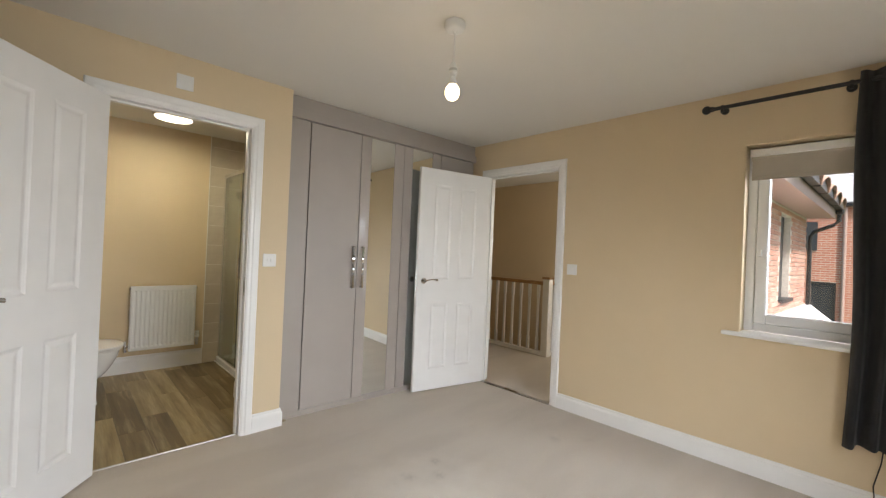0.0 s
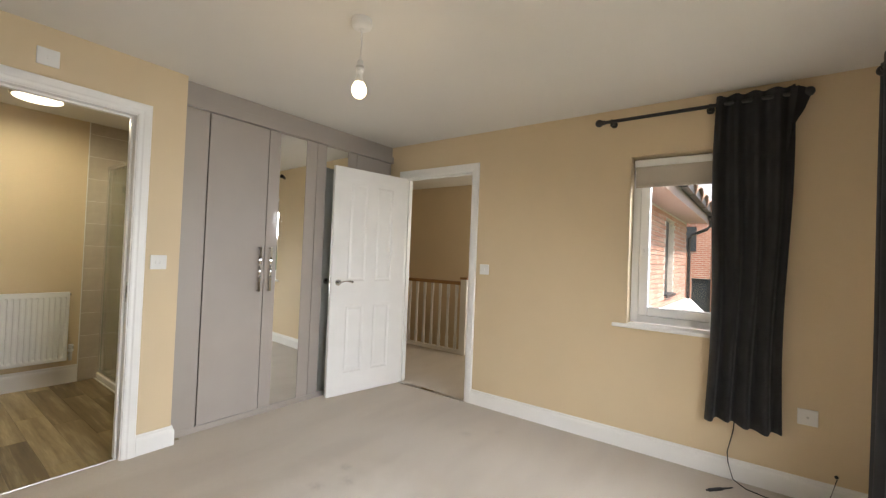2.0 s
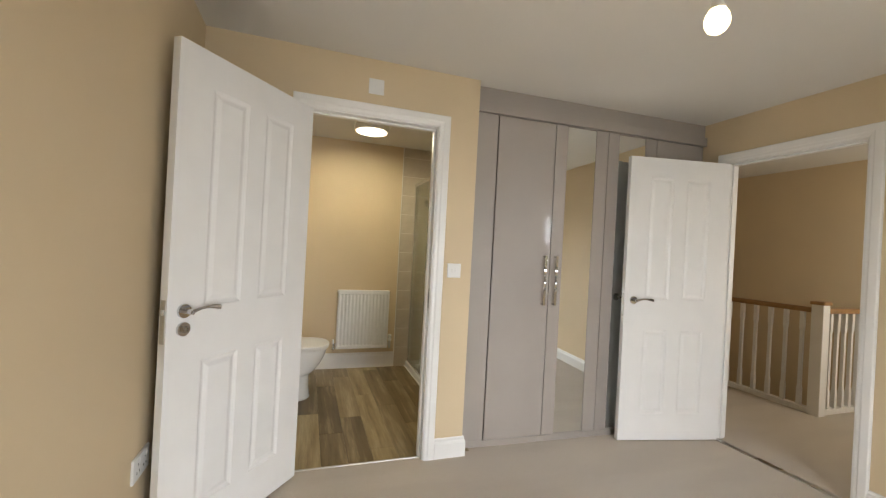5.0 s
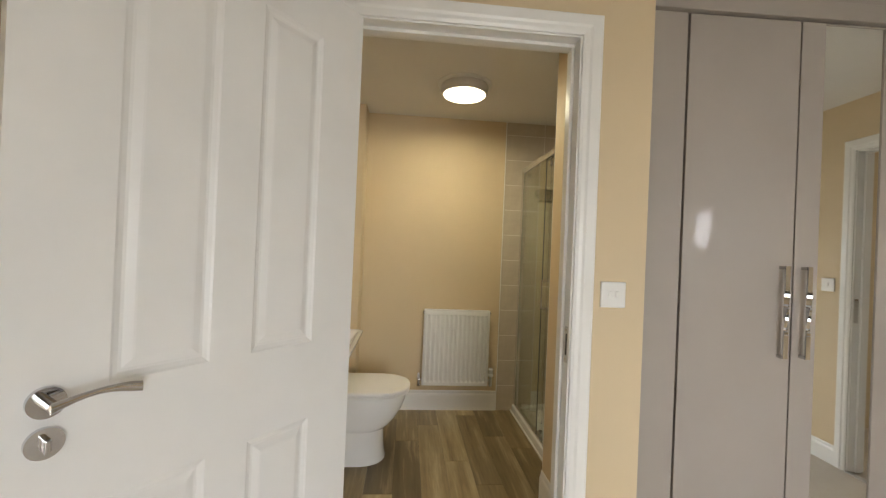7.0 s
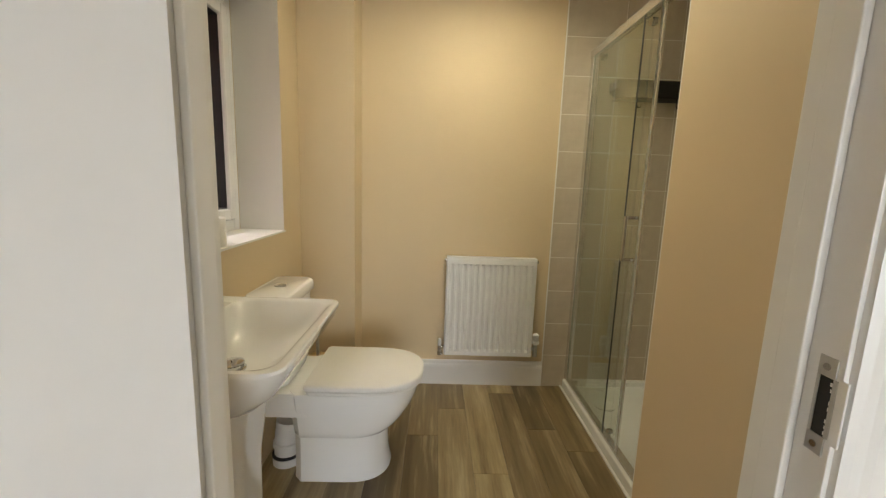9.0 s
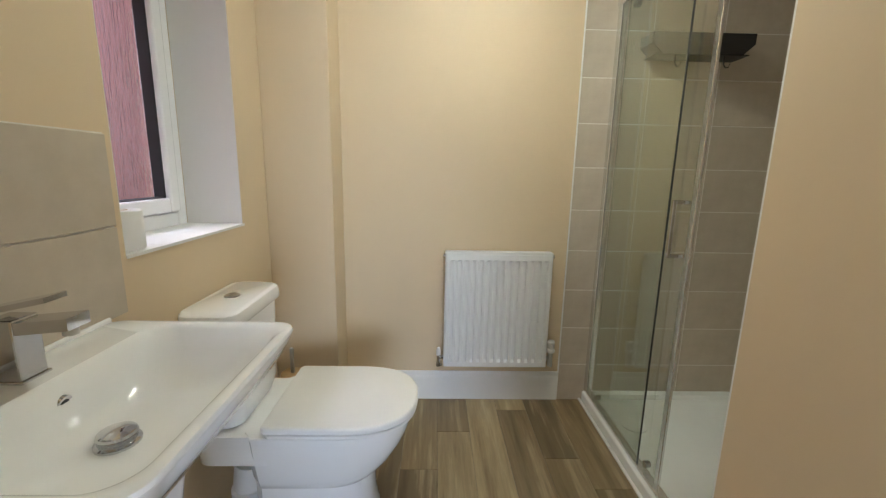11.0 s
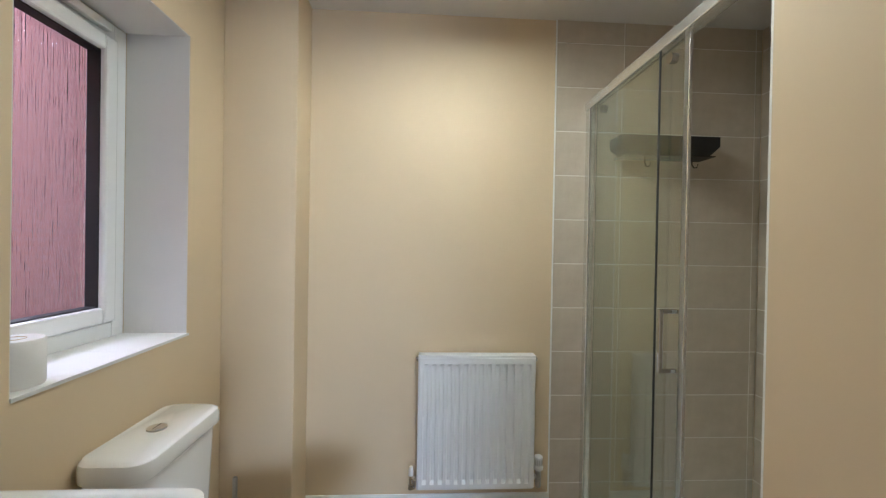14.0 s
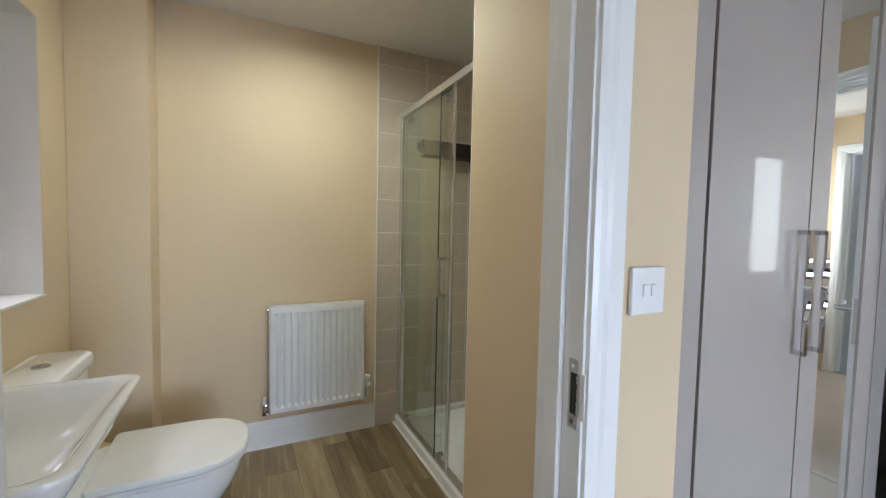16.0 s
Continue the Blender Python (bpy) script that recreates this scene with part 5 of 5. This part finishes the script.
hd = boxes((1.122, 4.220, 0.912, 1.134, 4.232, 1.102), (1.134, 4.220, 0.912, 1.178, 4.232, 0.924), (1.134, 4.220, 1.090, 1.178, 4.232, 1.102), r=0.002)
part("door_handle", hd, CHROME, slide, "slim square chrome bar handle")
for y in (4.27, 4.73):
    part("roller", rod(bmesh.new(), (1.166, y, 1.87), (1.190, y, 1.87), 0.016), CHROME, slide, smooth=True)
    part("guide_wheel", rod(bmesh.new(), (1.166, y, 0.10), (1.190, y, 0.10), 0.012), CHROME, slide, smooth=True)

shelf = thing("shower_shelf", (1.55, BY1 - 0.06, 1.70), "black metal shower shelf with small hooks", "shelf")
sy0, sy1, sx0, sx1, sz = BY1 - 0.120, BY1 - 0.010, 1.276, 1.714, 1.690
part("floor_plate", nb(sx0 + 0.02, sy0, sz, sx1 - 0.02, sy1, sz + 0.004), BLACK, shelf)
bm = bmesh.new()
loft(bm, [[Vector((sx0, y, sz + 0.088)), Vector((sx1, y, sz + 0.088)), Vector((sx1, y, sz + 0.045)), Vector((sx1 - 0.05, y, sz)), Vector((sx0 + 0.05, y, sz)), Vector((sx0, y, sz + 0.045))] for y in (sy0, sy0 + 0.003)])
part("front_plate", bm, BLACK, shelf)
bm = bmesh.new()
loft(bm, [[Vector((sx0, y, sz + 0.088)), Vector((sx1, y, sz + 0.088)), Vector((sx1, y, sz + 0.045)), Vector((sx1 - 0.05, y, sz)), Vector((sx0 + 0.05, y, sz)), Vector((sx0, y, sz + 0.045))] for y in (sy1 - 0.003, sy1)])
part("back_plate", bm, BLACK, shelf)
for x in (sx0, sx1 - 0.003):
    part("end_plate", nb(x, sy0, sz + 0.045, x + 0.003, sy1, sz + 0.088), BLACK, shelf)
for x in (1.385, 1.592):
    part("hook", tube(bmesh.new(), [(x, sy0 + 0.01, sz + 0.002), (x, sy0 + 0.008, sz - 0.035), (x + 0.004, sy0 + 0.0, sz - 0.05), (x + 0.012, sy0 - 0.006, sz - 0.050), (x + 0.016, sy0 - 0.010, sz - 0.036)], 0.003), BLACK, shelf, smooth=True)


# ---- outside ----
structure("ground", nb(-400, -400, -2.75, 400, 400, -2.66), GRASS, "grass and paving far below the windows", "ground")
structure("neighbour_wall", nb(-3.1, -2.0, -2.66, -2.9, 11.0, 6.4), NEXTBRICK, "red brick wall of the house next door", "backdrop")

# house beyond the bedroom window
wing = thing("brick_house", pose(10.3, 1.017, -2.66, 0, 0, -2.4), "red brick house with terracotta roof tiles", "house")
G = 2.66


def lb(*a, **k):
    return nb(a[0], a[1], a[2] + G, a[3], a[4], a[5] + G, **k)


bm = bmesh.new()
for a in ((-5.1, 0.012, -2.66, -2.42, 0.30, 2.20), (-1.62, 0.012, -2.66, -0.012, 0.30, 2.20), (-2.42, 0.012, -2.66, -1.62, 0.30, 0.72), (-2.42, 0.012, 2.06, -1.62, 0.30, 2.20), (-0.30, 0.30, -2.66, -0.012, 4.0, 2.20)):
    box(bm, a[0], a[1], a[2] + G, a[3], a[4], a[5] + G)
hw_ob = part("wall", bm, MORTAR, wing, "red brickwork with pale joints", local=True)
part("soffit", lb(-5.1, -0.36, 2.18, 0.05, 0.02, 2.20), SOFFIT, wing, "brown soffit board", local=True)
part("fascia", lb(-5.1, -0.385, 2.165, 0.06, -0.36, 2.32, r=0.003), SOFFIT, wing, "brown fascia board", local=True)
part("eaves_comb", lb(-5.1, -0.38, 2.32, 0.06, -0.355, 2.50), GUTTER, wing, "black eaves filler", local=True)
slope = math.radians(34)
roof = part("roof", lb(-5.1, -0.36, 2.42, 0.05, 0.1, 2.44), PANTILE, wing, local=True)
arch = bmesh.new()
rings = []
for k in range(2):
    d = k * 1.6
    ring = []
    for o in (0.40, 0.37):
        ts = range(9) if o == 0.40 else range(8, -1, -1)
        for j in ts:
            t = math.pi * j / 8
            ring.append(Vector((o * math.cos(t), d * math.cos(slope) - 0.2 * o * math.sin(t) * math.sin(slope), d * math.sin(slope) + 0.48 * o * math.sin(t) * math.cos(slope))))
    rings.append(ring)
loft(arch, rings)
tile_mesh = bpy.data.meshes.new("roof_tile")
bmesh.ops.recalc_face_normals(arch, faces=arch.faces)
arch.to_mesh(tile_mesh)
arch.free()
tile_mesh.materials.append(PANTILE)
for k in range(6):
    o = new("roof_tile", tile_mesh)
    o.parent = roof
    o.location = (-0.36 - 0.80 * k, -0.50, 2.33 + G)
    bm = bmesh.new()
    loft(bm, [[Vector((-0.36 - 0.80 * k + 0.362 * math.cos(math.pi * j / 10), y, 2.325 + G + 0.142 * math.sin(math.pi * j / 10))) for j in range(11)] for y in (-0.49, -0.40)])
    part("eaves_filler", bm, GUTTER, roof, "black eaves filler", local=True)
g = tube(bmesh.new(), [(0.03, -0.43, 2.30 + G), (0.03, -0.43, 2.12 + G), (0.0, -0.36, 2.04 + G), (-0.02, -0.10, 1.92 + G), (-0.02, -0.05, 1.84 + G), (-0.02, -0.05, 0.0 + G)], 0.034, seg=12)
part("downpipe", g, GUTTER, wing, "black plastic downpipe with swan neck", smooth=True, local=True)
part("gutter_outlet", lb(-0.06, -0.50, 2.24, 0.12, -0.37, 2.34, r=0.02), GUTTER, wing, local=True)
hwin = part("window", lb(-2.42, 0.10, 0.74, -1.62, 0.16, 2.06), ANTHRACITE, wing, "anthracite framed window", local=True)
part("pane", lb(-2.36, 0.095, 0.81, -2.05, 0.101, 1.99), DARKPANE, hwin, local=True)
part("pane", lb(-1.99, 0.095, 0.81, -1.68, 0.101, 1.99), DARKPANE, hwin, local=True)
part("window_sill", lb(-2.47, -0.05, 0.68, -1.57, 0.12, 0.735, r=0.006), ANTHRACITE, hwin, local=True)
flat = bmesh.new()
loft(flat, [[Vector((5.2, 1.26, z)), Vector((5.2, 0.15, z)), Vector((7.0, 0.44, z)), Vector((10.6, 0.96, z)), Vector((10.6, 1.02, z))] for z in (0.42, 0.53)])
tagged(part("bay_roof", flat, RENDERW, None, "pale flat bay roof beside the brick house"), "pale flat bay roof beside the brick house", "roof")
tagged(part("bay_wall", nb(5.3, 0.50, -2.66, 7.0, 1.15, 0.419), FARBRICK, None, "brick bay under the flat roof"), "brick bay under the pale flat roof", "wall")

far = thing("far_house", (18.0, 0.0, -2.66), "red brick house with pale slate roof across the garden", "house")
part("wall", boxes((18.0, -6.0, -2.66, 18.25, 0.86, 3.30), (18.0, 1.46, -2.66, 18.25, 6.0, 3.30), (18.0, 0.86, 0.78, 18.25, 1.46, 3.30), (18.25, -6, -2.66, 24, -5.75, 3.3), (18.25, 5.75, -2.66, 24, 6.0, 3.3)), FARBRICK, far)
pd = part("patio_door", boxes((18.05, 0.86, -2.6, 18.10, 0.93, 0.78), (18.05, 1.39, -2.6, 18.10, 1.46, 0.78), (18.05, 0.93, 0.70, 18.10, 1.39, 0.78), (18.05, 1.12, -2.6, 18.10, 1.20, 0.70)), ANTHRACITE, far, "anthracite glazed patio door")
part("pane", nb(18.07, 0.93, -2.6, 18.08, 1.39, 0.70), DARKPANE, pd)
part("window", nb(17.97, 1.34, 1.80, 18.02, 1.70, 2.75), ANTHRACITE, far, "small anthracite window")
part("downpipe", rod(bmesh.new(), (17.95, 0.70, -2.6), (17.95, 0.70, 3.2), 0.05, seg=12), SOFFIT, far, "grey downpipe", smooth=True)
part("gutter", nb(17.85, -6.1, 3.22, 18.0, 6.1, 3.34, r=0.02), GUTTER, far)
rf = part("roof", nb(18.0, -6.1, 3.31, 18.6, 6.1, 3.38), SLATE, far, "pale grey slate roof")
for k in range(16):
    a = 17.85 + 0.30 * k
    z = 3.34 + 0.21 * k
    bm = bmesh.new()
    loft(bm, [[Vector((a, y, z)), Vector((a, y, z + 0.035)), Vector((a + 0.33, y, z + 0.25)), Vector((a + 0.33, y, z + 0.21))] for y in (-6.2, 6.2)])
    part("slate_course", bm, SLATE, rf)

# ---- pieces: bricks, planks, tiles ----
near_brick = bpy.data.meshes.new("brick")
bm = nb(-0.1065, 0.0, -0.0315, 0.1065, 0.10, 0.0315, r=0.003, seg=1)
bm.to_mesh(near_brick)
bm.free()
near_brick.materials.append(BRICK)
rest = bmesh.new()
count = 0
for c in range(64):
    z = -2.62 + 0.075 * c
    for k in range(22):
        u = -0.125 - 0.225 * k - (0.1125 if c % 2 else 0)
        if -2.42 - 0.11 < u < -1.62 + 0.11 and 0.70 < z < 2.08:
            continue
        if z > 2.17:
            continue
        if u > -4.0 and z > 0.45 and count < 300:
            o = new("brick", near_brick)
            o.parent = hw_ob
            o.location = (u, 0.0, z + G)
            count += 1
        elif z > 0.2:
            d = 0.1065
            vs = [rest.verts.new(p) for p in ((u - d, 0, z - 0.0315 + G), (u + d, 0, z - 0.0315 + G), (u + d, 0, z + 0.0315 + G), (u - d, 0, z + 0.0315 + G), (u - d, 0.012, z - 0.0315 + G), (u + d, 0.012, z - 0.0315 + G), (u + d, 0.012, z + 0.0315 + G), (u - d, 0.012, z + 0.0315 + G))]
            for f in ((0, 1, 2, 3), (0, 4, 5, 1), (1, 5, 6, 2), (2, 6, 7, 3), (3, 7, 4, 0)):
                rest.faces.new([vs[i] for i in f])
tagged(part("brickwork", rest, BRICK, hw_ob, local=True), kind="stuff")


def piece(name, mesh_cache, size, r, material, parent, at):
    key = tuple(round(s, 4) for s in size)
    if key not in mesh_cache:
        bm = nb(0, 0, 0, *size, r=r, seg=1)
        me = bpy.data.meshes.new(name)
        bm.to_mesh(me)
        bm.free()
        me.materials.append(material)
        mesh_cache[key] = me
    o = new(name, mesh_cache[key])
    o.parent = parent
    o.location = Vector(at) - chain(parent).translation
    return o


bath_floor = thing("bathroom_floor", (0, 3.1, 0), "brown wood-effect vinyl planks with streaky grain", "floor", kind="structure")
cache = {}
PW, PL = 0.150, 0.92
offs = [0.0, 0.37, 0.71, 0.18, 0.55, 0.29, 0.83, 0.10, 0.48, 0.66, 0.23, 0.9]
for i in range(11):
    x0 = BX + 0.002 + i * PW
    x1 = min(x0 + PW - 0.0012, 1.14)
    if x1 - x0 < 0.02:
        continue
    y = 3.024 - offs[i] * PL
    while y < BY1:
        a, b = max(y, 3.024), min(y + PL - 0.0012, BY1 - 0.001)
        if b - a > 0.02:
            piece("plank", cache, (x1 - x0, b - a, 0.005), 0.0008, PLANK, bath_floor, (x0, a, -0.004))
        y += PL
structure("floor_trim", nb(DX0, 3.016, -0.002, DX1, 3.030, 0.004, r=0.0015), SATIN, "thin metal strip between carpet and vinyl", "trim")


def tiling(name, axis, plane, u0, u1, out, label, start=0.0, tw=0.298):
    """Tiles 0.2 m high from floor to ceiling, each on a grout bed; out: the way they face."""
    root = thing(name, (plane, u0, 0) if axis == "x" else (u0, plane, 0), label, "tiling", kind="structure")
    lo, hi = sorted((plane, plane + out * 0.0076))
    part("grout", nb(lo, u0, 0, hi, u1, ZC - 0.0005) if axis == "x" else nb(u0, lo, 0, u1, hi, ZC - 0.0005), GROUT, root)
    store = {}
    rows = [(0.2015 * k + 0.002, min(0.2015 * (k + 1) - 0.002, ZC - 0.002)) for k in range(12)]
    u = u0 + 0.001 - start
    while u < u1 - 0.005:
        a, b = max(u, u0 + 0.001), min(u + tw, u1 - 0.001)
        for z0, z1 in rows:
            if b - a > 0.01 and z1 - z0 > 0.01:
                w, h = b - a, z1 - z0
                if axis == "x":
                    piece("tile", store, (0.006, w, h), 0.001, TILE, root, (plane + (0.003 if out > 0 else -0.009), a, z0))
                else:
                    piece("tile", store, (w, 0.006, h), 0.001, TILE, root, (a, plane + (0.003 if out > 0 else -0.009), z0))
        u += tw + 0.004
    return root


tiling("tiles_north", "y", BY1, 1.017, SHX - 0.0095, -1, "taupe ceramic wall tiles behind the shower", tw=0.312)
tiling("tiles_east", "x", SHX, NY + 0.0095, BY1 - 0.0095, -1, "taupe ceramic wall tiles at the shower end")
tiling("tiles_south", "y", NY, NX + 0.013, SHX - 0.0095, 1, "taupe ceramic wall tiles on the return wall")
structure("tile_edge", nb(1.012, BY1 - 0.008, 0.0, 1.0165, BY1 - 0.0005, ZC - 0.001), PLASTIC, "white tile edge trim", "trim")
